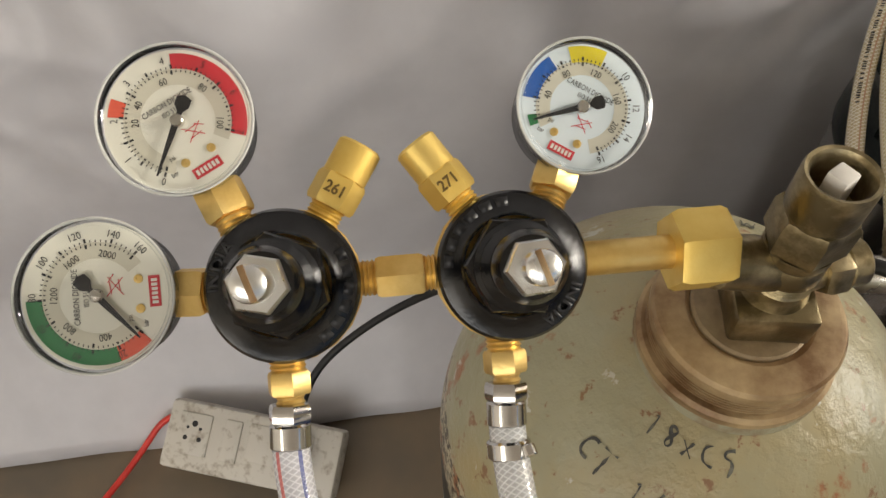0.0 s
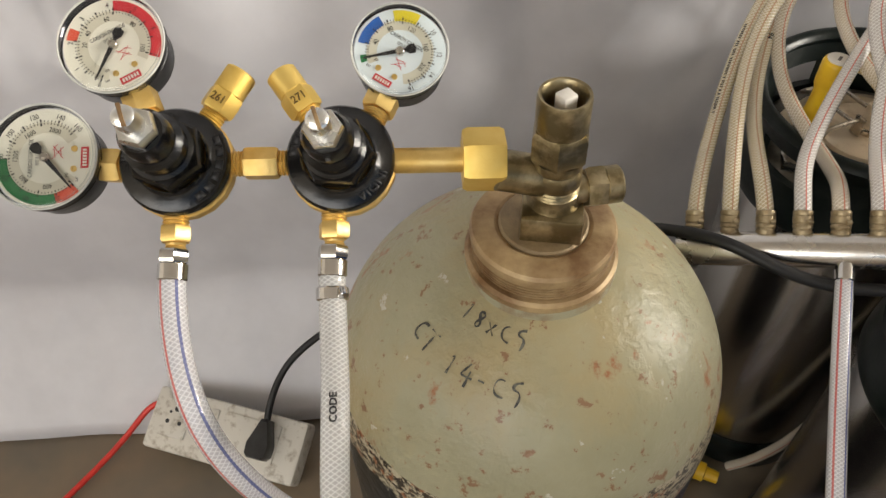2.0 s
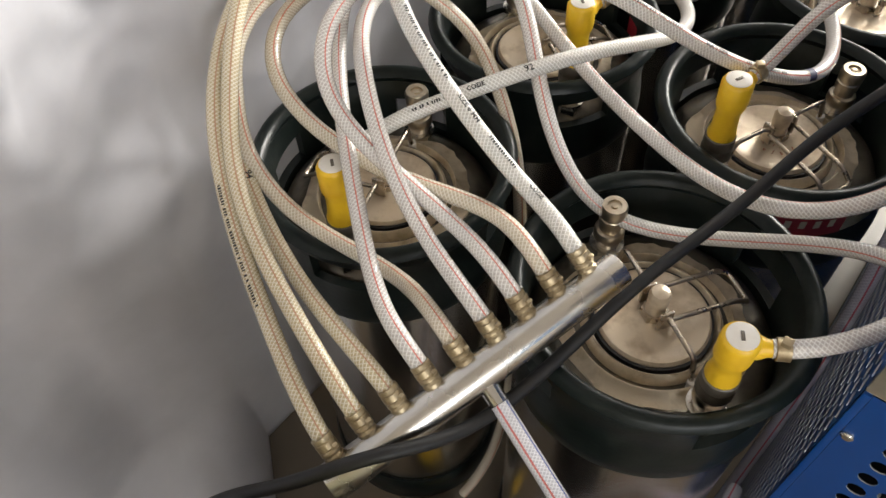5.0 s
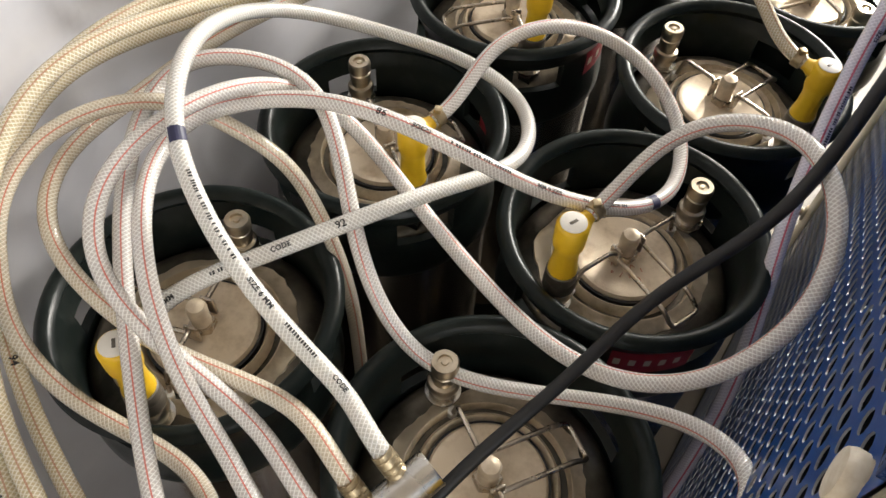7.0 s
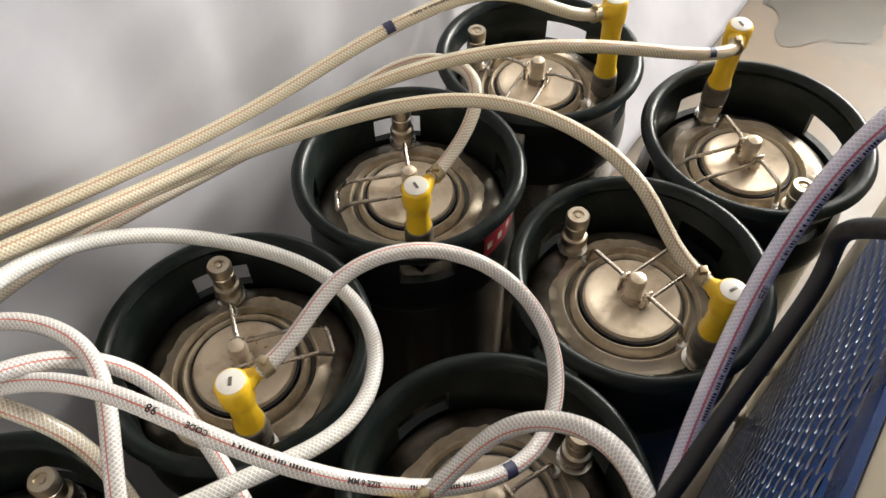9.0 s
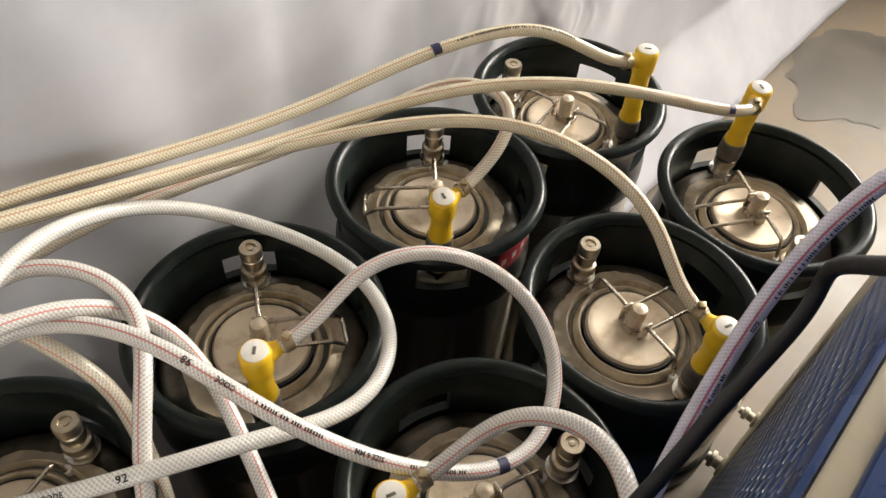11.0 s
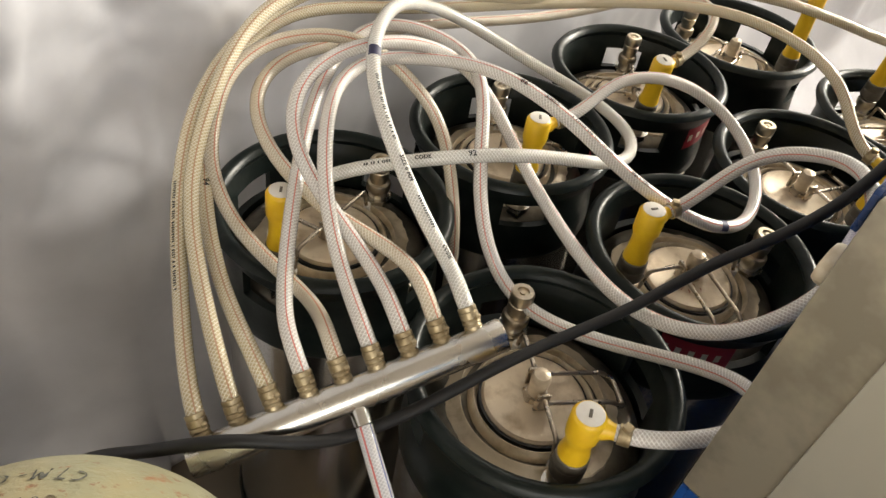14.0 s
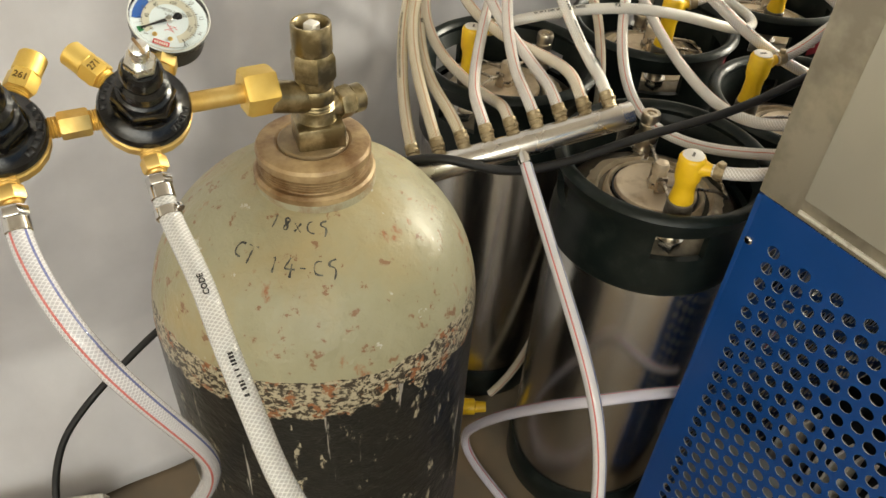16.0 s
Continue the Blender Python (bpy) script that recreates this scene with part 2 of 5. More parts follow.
def cylinder_paint():
    """Pale green paint over a black lower part, with rust, scratches and a chipped border."""
    m, nodes, links, b = material("worn_green_paint")
    tc = nodes.new("ShaderNodeTexCoord")
    sep = nodes.new("ShaderNodeSeparateXYZ")
    links.new(tc.outputs["Object"], sep.inputs[0])
    coarse = noise_ramp(nodes, links, 9, 0.4, 0.65)
    green = mixed(nodes, links, coarse, (0.325, 0.31, 0.195), (0.39, 0.375, 0.255))
    stain = noise_ramp(nodes, links, 5, 0.50, 0.68, 6, 0.62)
    green = mixed(nodes, links, stain, green, (0.41, 0.33, 0.17))
    chips = noise_ramp(nodes, links, 75, 0.600, 0.635, 8, 0.68)
    chips2 = noise_ramp(nodes, links, 22, 0.585, 0.64, 7, 0.66, stretch=(1, 1, 0.55))
    green = mixed(nodes, links, chips, green, (0.26, 0.15, 0.08))
    green = mixed(nodes, links, chips2, green, (0.33, 0.14, 0.06))
    pale = noise_ramp(nodes, links, 40, 0.645, 0.67, 7, 0.66)
    green = mixed(nodes, links, pale, green, (0.55, 0.55, 0.48))
    spot = noise_ramp(nodes, links, 70, 0.60, 0.62, 8, 0.7, stretch=(1, 1, 0.3))
    black = mixed(nodes, links, spot, (0.012, 0.013, 0.012), (0.42, 0.38, 0.28))
    scratch = noise_ramp(nodes, links, 110, 0.655, 0.675, 5, 0.6, stretch=(1, 1, 0.05))
    black = mixed(nodes, links, scratch, black, (0.36, 0.34, 0.30))
    flakes = noise_ramp(nodes, links, 170, 0.48, 0.52, 8, 0.7, stretch=(1, 1, 1.6))
    band = mixed(nodes, links, flakes, (0.045, 0.035, 0.025), (0.46, 0.41, 0.29))
    rusty = noise_ramp(nodes, links, 60, 0.56, 0.6, 7, 0.7)
    band = mixed(nodes, links, rusty, band, (0.30, 0.12, 0.05))
    edge = nodes.new("ShaderNodeTexNoise")
    edge.inputs["Scale"].default_value, edge.inputs["Detail"].default_value = 45, 6
    links.new(tc.outputs["Object"], edge.inputs["Vector"])

    def above(level, spread):
        n1 = nodes.new("ShaderNodeMath")
        n1.operation = "MULTIPLY_ADD"
        links.new(edge.outputs["Fac"], n1.inputs[0])
        n1.inputs[1].default_value, n1.inputs[2].default_value = spread, -spread / 2 - level
        n2 = nodes.new("ShaderNodeMath")
        n2.operation = "ADD"
        links.new(n1.outputs[0], n2.inputs[0])
        links.new(sep.outputs["Z"], n2.inputs[1])
        n3 = nodes.new("ShaderNodeMath")
        n3.operation = "GREATER_THAN"
        n3.inputs[1].default_value = 0
        links.new(n2.outputs[0], n3.inputs[0])
        return n3.outputs[0]

    low = mixed(nodes, links, above(0.566, 0.075), black, band)
    links.new(mixed(nodes, links, above(0.600, 0.012), low, green), b.inputs["Base Color"])
    b.inputs["Roughness"].default_value = 0.36
    bumped(nodes, links, b, noise_ramp(nodes, links, 45, 0.4, 0.7, 6), 0.5, 0.0018)
    return m


M_PAINT = cylinder_paint()


# ---- building helpers ----
UP = Vector((0, 0, 1))


def mesh_object(name, me, mat, parent=None, label="", angle=35):
    me.materials.append(mat)
    for p in me.polygons:
        p.use_smooth = True
    me.set_sharp_from_angle(angle=radians(angle))
    ob = new(name, me)
    ob.parent = parent
    if label:
        ob["label"] = label
    return ob


def part(name, bm, mat, parent, label="", angle=35):
    me = bpy.data.meshes.new(name)
    bmesh.ops.recalc_face_normals(bm, faces=bm.faces)
    bm.to_mesh(me)
    bm.free()
    return mesh_object(name, me, mat, parent, label, angle)


def thing(name, m, label, category, group="", kind=""):
    ob = new(name)
    ob.empty_display_size = 0.05
    ob.matrix_basis = m
    return tagged(ob, label, category, group, kind)


def frame_of(p0, p1):
    """A pose at p0 whose z axis runs towards p1."""
    d = (Vector(p1) - Vector(p0)).normalized()
    return Matrix.Translation(p0) @ d.to_track_quat("Z", "Y").to_matrix().to_4x4()


def lathe(bm, profile, m=Matrix(), seg=32, close=True):
    """Turns a profile of (radius, height) about z; a radius of 0 closes it."""
    rings = []
    for r, z in profile:
        if r <= 1e-6:
            rings.append([bm.verts.new(m @ Vector((0, 0, z)))])
        else:
            rings.append([bm.verts.new(m @ Vector((r * math.cos(a), r * math.sin(a), z))) for a in (2 * math.pi * i / seg for i in range(seg))])
    for a, b in zip(rings, rings[1:]):
        for i in range(seg):
            j = (i + 1) % seg
            if len(a) == 1 and len(b) == 1:
                continue
            if len(a) == 1:
                bm.faces.new((a[0], b[i], b[j]))
            elif len(b) == 1:
                bm.faces.new((a[i], a[j], b[0]))
            else:
                bm.faces.new((a[i], a[j], b[j], b[i]))
    return bm


def rod(bm, p0, p1, r, r2=None, seg=20, edge=0.0):
    """A round bar with slightly broken edges."""
    r2 = r if r2 is None else r2
    h = (Vector(p1) - Vector(p0)).length
    e = edge or min(r, r2, h) * 0.12
    return lathe(bm, [(0, 0), (r - e, 0), (r, e), (r2, h - e), (r2 - e, h), (0, h)], frame_of(p0, p1), seg)


def hexbar(bm, p0, p1, r, turn=0.0, edge=0.08):
    """A hexagonal nut: six flats with chamfered corners."""
    h = (Vector(p1) - Vector(p0)).length
    m = frame_of(p0, p1) @ Matrix.Rotation(turn, 4, "Z")
    e = min(r * edge * 2, h * 0.3)
    return lathe(bm, [(0, 0), (r * (1 - edge), 0), (r, e), (r, h - e), (r * (1 - edge), h), (0, h)], m, 6)


def thread(bm, p0, p1, r, pitch=0.0018, seg=20):
    h = (Vector(p1) - Vector(p0)).length
    n = max(2, int(h / pitch))
    prof = [(0, 0)]
    for i in range(n):
        prof += [(r * 0.88, h * i / n), (r, h * (i + 0.5) / n)]
    return lathe(bm, prof + [(r * 0.88, h), (0, h)], frame_of(p0, p1), seg)


def box(bm, centre, size, m=Matrix(), bevel=0.002):
    out = bmesh.ops.create_cube(bm, size=1.0, matrix=m @ Matrix.Translation(centre) @ Matrix.Diagonal((*size, 1)))
    if bevel:
        edges = list({e for v in out["verts"] for e in v.link_edges})
        bmesh.ops.bevel(bm, geom=edges, offset=bevel, segments=2, affect="EDGES", profile=0.5)
    return bm


def spline(ctl, n):
    """A clamped cubic B-spline through n samples."""
    ctl = np.array(ctl, float)
    k = len(ctl)
    kn = np.r_[[0] * 3, np.linspace(0, 1, k - 2), [1] * 3]
    u = np.linspace(0, 1, n) * (1 - 1e-9)
    b = [((kn[i] <= u) & (u < kn[i + 1])).astype(float) for i in range(len(kn) - 1)]
    for d in range(1, 4):
        nb = []
        for i in range(len(kn) - 1 - d):
            p, q = kn[i + d] - kn[i], kn[i + d + 1] - kn[i + 1]
            nb.append((0 if p == 0 else (u - kn[i]) / p * b[i]) + (0 if q == 0 else (kn[i + d + 1] - u) / q * b[i + 1]))
        b = nb
    return np.array(b).T @ ctl


def carried_frames(pts):
    """Tangent, side and lift along a line, carried without twist."""
    tan = np.gradient(pts, axis=0)
    tan /= np.linalg.norm(tan, axis=1)[:, None]
    side = np.cross(tan[0], (0, 0, 1.0))
    if np.linalg.norm(side) < 0.1:
        side = np.cross(tan[0], (0, 1.0, 0))
    out = []
    for t in tan:
        side = side - t * (side @ t)
        side /= np.linalg.norm(side)
        out.append((t, side.copy(), np.cross(side, t)))
    return out


def tube_mesh(name, pts, r, seg=14, caps=True):
    """A round tube along a line, with UV: round it, and metres along it."""
    pts = np.array(pts, float)
    fr = carried_frames(pts)
    length = np.r_[0, np.cumsum(np.linalg.norm(np.diff(pts, axis=0), axis=1))]
    verts = [tuple(p + r * (math.cos(a) * s + math.sin(a) * l)) for p, (_, s, l) in zip(pts, fr) for a in (2 * math.pi * i / seg for i in range(seg))]
    faces = [(k * seg + i, k * seg + (i + 1) % seg, (k + 1) * seg + (i + 1) % seg, (k + 1) * seg + i) for k in range(len(pts) - 1) for i in range(seg)]
    uvs = [c for k in range(len(pts) - 1) for i in range(seg) for c in ((i / seg, length[k]), ((i + 1) / seg, length[k]), ((i + 1) / seg, length[k + 1]), (i / seg, length[k + 1]))]
    if caps:
        faces += [tuple(range(seg))[::-1], tuple((len(pts) - 1) * seg + i for i in range(seg))]
        uvs += [(0, 0)] * (2 * seg)
    me = bpy.data.meshes.new(name)
    me.from_pydata(verts, [], faces)
    layer = me.uv_layers.new(name="UVMap")
    layer.data.foreach_set("uv", np.array(uvs, float).ravel())
    me.validate()
    return me


def wire(bm, pts, r, seg=8):
    """A bent round wire added to a bmesh."""
    pts = np.array(pts, float)
    fr = carried_frames(pts)
    rings = [[bm.verts.new(p + r * (math.cos(a) * s + math.sin(a) * l)) for a in (2 * math.pi * i / seg for i in range(seg))] for p, (_, s, l) in zip(pts, fr)]
    for a, b in zip(rings, rings[1:]):
        for i in range(seg):
            bm.faces.new((a[i], a[(i + 1) % seg], b[(i + 1) % seg], b[i]))
    bm.faces.new(rings[0][::-1])
    bm.faces.new(rings[-1])
    return bm


def rounded(pts, r, n=5):
    """A polyline whose corners are rounded."""
    pts = [Vector(p) for p in pts]
    out = [pts[0]]
    for a, b, c in zip(pts, pts[1:], pts[2:]):
        p, q = b + (a - b).normalized() * r, b + (c - b).normalized() * r
        out += [(1 - t) ** 2 * p + 2 * t * (1 - t) * b + t * t * q for t in (i / n for i in range(n + 1))]
    return out + [pts[-1]]


GLYPHS = {}


def glyphs(body, size):
    """The flat outline of a word in the built-in font, centred: vertices and faces."""
    if (body, size) not in GLYPHS:
        cu = bpy.data.curves.new("word", "FONT")
        cu.body, cu.size, cu.align_x, cu.align_y, cu.resolution_u = body, size, "CENTER", "CENTER", 2
        cu.offset = 0.00016 if size > 0.0052 else 0.0
        ob = new("word", cu)
        me = bpy.data.meshes.new_from_object(ob.evaluated_get(bpy.context.evaluated_depsgraph_get()))
        GLYPHS[body, size] = ([v.co.copy() for v in me.vertices], [tuple(p.vertices) for p in me.polygons])
        bpy.data.objects.remove(ob)
        bpy.data.meshes.remove(me)
    return GLYPHS[body, size]


def lettered(bm, body, size, place, squeeze=1.0):
    """Adds a word; place maps its flat (x, y) to a point."""
    co, faces = glyphs(body, size)
    vs = [bm.verts.new(place(c.x * squeeze, c.y)) for c in co]
    for f in faces:
        try:
            bm.faces.new([vs[i] for i in f])
        except ValueError:
            pass
    return bm


def flat_part(name, bm, mat, parent, label=""):
    """A printed layer: its faces keep their direction."""
    me = bpy.data.meshes.new(name)
    bm.to_mesh(me)
    bm.free()
    return mesh_object(name, me, mat, parent, label)


# ---- the setting ----
def cloth_wall():
    xs = np.r_[np.linspace(-2.2, -0.62, 40), np.linspace(-0.6, 1.9, 420), np.linspace(1.92, 4.2, 60)]
    zs = np.r_[np.linspace(0, 0.4, 30), np.linspace(0.407, 1.5, 165), np.linspace(1.53, 2.5, 20)]

    def crease(p, sharp):
        """A narrow ridge where a noise crosses zero."""
        return max(0.0, 1 - abs(noise.noise(p)) * sharp) ** 2

    def depth(x, z):
        inside = min(1, max(0, (x - 0.40) / 0.12)) * min(1, max(0, (1.72 - x) / 0.12))
        reach = (1 - inside * 0.98) * 0.165
        s = max(0.0, 1 - z / 0.19)
        y = 0.675 - reach * s ** 1.25
        p = Vector((x * 1.6, 0.3, z * 0.55))
        fold = noise.noise(p * 2.2) * 0.034 + noise.noise(p * 5.5 + Vector((3, 1, 7))) * 0.016
        ridge = 1 - math.sqrt(noise.noise(Vector((x * 3.4 - z * 2.6, 5.0, z * 1.9 + x * 0.8))) ** 2 + 0.012) * 2
        fold += max(0, ridge - 0.35) ** 2 * 0.035
        # hanging pleats, then crumples that fade in patches
        fold += noise.noise(Vector((x * 7.0 + z * 0.8, 8.1, z * 1.3))) * 0.010
        patch = min(1.0, max(0.0, 0.25 + 1.6 * noise.noise(Vector((x * 2.1, 4.4, z * 2.3)))))
        fold += crease(Vector((x * 6.5 + z * 4.5, 1.7, z * 5.5 - x * 3)), 2.6) * 0.0030 * (0.3 + patch)
        fold += (crease(Vector((x * 15 - z * 6, 6.3, z * 13 + x * 4)), 2.8) * 0.0034 + noise.noise(Vector((x * 24, 2.2, z * 20))) * 0.0030) * patch
        return y - fold * (1.5 if x < 0.6 else max(1.0, 1.5 - (x - 0.6) * 2)) * min(1, 0.15 + z * 1.6) * (1 - 0.6 * inside * min(1, max(0, (0.80 - z) / 0.3)))

    verts = [(x, depth(x, z), z) for z in zs for x in xs]
    n = len(xs)
    faces = [(j * n + i, j * n + i + 1, (j + 1) * n + i + 1, (j + 1) * n + i) for j in range(len(zs) - 1) for i in range(n - 1)]
    me = bpy.data.meshes.new("wall_north")
    me.from_pydata(verts, [], faces)
    ob = mesh_object("wall_north", me, M_CLOTH, angle=180)
    solid = ob.modifiers.new("thickness", "SOLIDIFY")
    solid.thickness, solid.offset = 0.012, 1
    return tagged(ob, "rumpled white cloth sheet hung as a wall, spreading onto the floor", "wall", kind="structure")


cloth_wall()


def slab(name, lo, hi, mat, label, category):
    bm = bmesh.new()
    c, s = [(a + b) / 2 for a, b in zip(lo, hi)], [b - a for a, b in zip(lo, hi)]
    box(bm, c, s, bevel=0)
    return tagged(part(name, bm, mat, None), label, category, kind="structure")


slab("floor", (-2.4, -3.2, -0.08), (5.2, 1.2, 0.0), M_FLOOR, "grey-brown concrete floor with tan worn patches", "floor")
# unseen shell, added to enclose and bounce the light
slab("ceiling", (-2.4, -3.2, 2.5), (4.2, 1.2, 2.6), M_PLASTER, "plain pale ceiling, unseen, added to close the room", "ceiling")
slab("wall_west", (-2.4, -3.2, 0.0), (-2.25, 1.2, 2.5), M_PLASTER, "plain pale plaster wall, unseen, added to close the room", "wall")
slab("wall_south", (-2.25, -3.2, 0.0), (4.2, -3.05, 1.15), M_PLASTER, "plain pale low wall, unseen, added to bound the light", "wall")
# its height is set to hold part of the east lamp off the floor
slab("wall_east_shade", (4.2, -3.2, 0.0), (4.32, 1.2, 1.3), M_PLASTER, "plain pale low wall, unseen, added to bound the light", "wall")


def floor_stain():
    bm = bmesh.new()
    top = [bm.verts.new((2.80 + (0.26 + 0.08 * noise.noise(Vector((3 * math.cos(a), 3 * math.sin(a), 0.4)))) * math.cos(a), 0.33 + (0.17 + 0.06 * noise.noise(Vector((4 * math.cos(a), 4 * math.sin(a), 2.4)))) * math.sin(a), 0.0015)) for a in (2 * math.pi * i / 60 for i in range(60))]
    bm.faces.new(top)
    m = surface("damp_concrete", (0.10, 0.088, 0.068), (0.135, 0.115, 0.085), 0.34, scale=5)
    return tagged(flat_part("floor_stain", bm, m, None), "dark damp stain with a ragged edge on the concrete floor", "stain", kind="structure")


floor_stain()

# ---- kegs ----
RIM_Z, RIM_R = 0.600, 0.125


def collar_mesh():
    """The moulded rubber top: a wall with four hand holes and a round rim."""
    seg, levels = 72, [0.484, 0.488, 0.500, 0.513, 0.524, 0.535, 0.567, 0.576, 0.584]
    bm = bmesh.new()

    def ro(z):
        return float(np.interp(z, (0.484, 0.488, 0.508, 0.530, 0.567, 0.584), (0.1172, 0.1190, 0.1188, 0.1150, 0.1150, 0.1225)))

    def ri(z):
        return ro(z) - (0.003 if z < 0.49 else 0.0085)

    hole = lambda i, k: k == 5 and (i % (seg // 4)) in (2, 3, 4, 5, 6, 7)
    ang = [2 * math.pi * i / seg - 2 * math.pi * 4.5 / seg for i in range(seg)]
    vo = [[bm.verts.new((ro(z) * math.cos(a), ro(z) * math.sin(a), z)) for a in ang] for z in levels]
    vi = [[bm.verts.new((ri(z) * math.cos(a), ri(z) * math.sin(a), z)) for a in ang] for z in levels]
    for k in range(len(levels) - 1):
        for i in range(seg):
            j = (i + 1) % seg
            if not hole(i, k):
                bm.faces.new((vo[k][i], vo[k][j], vo[k + 1][j], vo[k + 1][i]))
                bm.faces.new((vi[k][j], vi[k][i], vi[k + 1][i], vi[k + 1][j]))
                continue
            bm.faces.new((vo[k][i], vo[k][j], vi[k][j], vi[k][i]))
            bm.faces.new((vo[k + 1][j], vo[k + 1][i], vi[k + 1][i], vi[k + 1][j]))
            if not hole((i - 1) % seg, k):
                bm.faces.new((vo[k][i], vi[k][i], vi[k + 1][i], vo[k + 1][i]))
            if not hole(j, k):
                bm.faces.new((vi[k][j], vo[k][j], vo[k + 1][j], vi[k + 1][j]))
    # the rim: a bead that stands out a little on both sides
    mid, last = (ro(0.584) + ri(0.584)) / 2, [(vo[-1], vi[-1])]
    prev, steps = vo[-1], 7
    for s in range(1, steps):
        b = math.pi * s / steps
        ring = [bm.verts.new(((mid + 0.0095 * math.cos(b)) * math.cos(a), (mid + 0.0095 * math.cos(b)) * math.sin(a), 0.586 + 0.014 * math.sin(b))) for a in ang]
        for i in range(seg):
            bm.faces.new((prev[i], prev[(i + 1) % seg], ring[(i + 1) % seg], ring[i]))
        prev = ring
    for i in range(seg):
        bm.faces.new((prev[i], prev[(i + 1) % seg], vi[-1][(i + 1) % seg], vi[-1][i]))
        bm.faces.new((vo[0][(i + 1) % seg], vo[0][i], vi[0][i], vi[0][(i + 1) % seg]))
    return bm


def keg(name, bail_side, label):
    """A stainless keg; its posts lie along local x, the free post at +x."""
    k = thing(name, Matrix(), label, "keg", "kegs in two rows")
    body = part("body", lathe(bmesh.new(), [(0, 0.03), (0.10, 0.03), (0.112, 0.045), (0.1145, 0.06), (0.1145, 0.476), (0.112, 0.490), (0.1, 0.502), (0, 0.518)], seg=56), M_STEEL, k, "brushed stainless steel shell")
    part("foot_ring", lathe(bmesh.new(), [(0.104, 0.0), (0.117, 0.0), (0.1195, 0.006), (0.1195, 0.055), (0.1165, 0.062), (0.1148, 0.062)], seg=48), M_RUBBER, k, "black rubber foot ring")
    part("collar", collar_mesh(), M_RUBBER, k, "dark rubber collar with four hand holes", 50)
    # grimy steel shoulder, collar shade in its colour, then bare steel round the mouth
    part("shoulder", lathe(bmesh.new(), [(0.1118, 0.499), (0.1085, 0.519), (0.103, 0.530), (0.093, 0.5370), (0.078, 0.5395), (0.06, 0.5370)], seg=56), M_SHOULDER, k, "grimy steel shoulder, coloured darker for the shade inside the collar")
    bm = bmesh.new()
    seg = 72
    rag = [0.0820 + 0.006 * noise.noise(Vector((2.6 * math.cos(a), 2.6 * math.sin(a), 1.3))) + 0.0030 * noise.noise(Vector((9 * math.cos(a), 9 * math.sin(a), 0.2))) for a in (2 * math.pi * i / seg for i in range(seg))]
    prof = [(1.0, 0.5385), (0.99, 0.5408), (0.92, 0.5425), (0.895, 0.5460), (0.875, 0.5462), (0.86, 0.5425), (0.84, 0.5350), (0.80, 0.5335), (0.775, 0.5370), (0.755, 0.5470), (0.725, 0.5490), (0.70, 0.5470), (0.675, 0.5400), (0.64, 0.5370)]
    rings = [[bm.verts.new(((rag[i] if f > 0.95 else 0.078) * f * math.cos(2 * math.pi * i / seg), (rag[i] if f > 0.95 else 0.078) * f * math.sin(2 * math.pi * i / seg), z)) for i in range(seg)] for f, z in prof]
    for a, b in zip(rings, rings[1:]):
        for i in range(seg):
            bm.faces.new((a[i], a[(i + 1) % seg], b[(i + 1) % seg], b[i]))
    part("mouth_ring", bm, M_MOUTH, k, "bare steel mouth ring with concentric steps", 60)
    part("gasket", lathe(bmesh.new(), [(0.0515, 0.538), (0.0515, 0.5475), (0.049, 0.5475), (0.049, 0.538)], seg=56), M_BLACKMATT, k, "black rubber gasket")
    lid = part("lid", lathe(bmesh.new(), [(0.0495, 0.535), (0.0490, 0.5490), (0.047, 0.5515), (0.042, 0.5520), (0.038, 0.5505), (0.0, 0.5525)], seg=56), M_LID, k, "dull steel lid")
    bm = bmesh.new()
    hexbar(bm, (0, 0, 0.551), (0, 0, 0.560), 0.0125)
    part("valve_nut", bm, M_WIRE, lid)
    bm = bmesh.new()
    lathe(bm, [(0.0085, 0.559), (0.009, 0.562), (0.0078, 0.5665), (0.0088, 0.570), (0.0092, 0.581), (0.0075, 0.5855), (0.004, 0.5865), (0, 0.5885)], seg=20)
    part("relief_valve", bm, M_LID, lid, "worn steel pressure relief knob")
    # wire bail: a leg to either post, and a loop to one side
    s = bail_side
    for side in (1, -1):
        bm = bmesh.new()
        wire(bm, rounded([(side * 0.013, s * 0.003, 0.566), (side * 0.020, 0, 0.572), (side * 0.058, 0, 0.572), (side * 0.066, 0, 0.538)], 0.006), 0.0023, 10)
        part("bail_leg", bm, M_WIRE, k)
        bm = bmesh.new()
        rod(bm, (side * 0.0655, 0, 0.548), (side * 0.0668, 0, 0.536), 0.0042)
        part("leg_tip", bm, M_WHITE, k, "pale plastic tip")
        bm = bmesh.new()
        box(bm, (side * 0.015, 0, 0.5635), (0.003, 0.013, 0.022), bevel=0.001)
        part("hinge_lug", bm, M_WIRE, k)
    bm = bmesh.new()
    wire(bm, rounded([(0.016, s * 0.002, 0.564), (0.0165, s * 0.068, 0.560), (0.0165, s * 0.083, 0.549), (-0.0165, s * 0.083, 0.549), (-0.0165, s * 0.068, 0.560), (-0.016, s * 0.002, 0.564)], 0.006), 0.0023, 10)
    part("bail_loop", bm, M_WIRE, k)
    # the two posts
    for side in (1, -1):
        bm = bmesh.new()
        hexbar(bm, (side * 0.086, 0, 0.520), (side * 0.086, 0, 0.547), 0.0142, 0.0, 0.05)
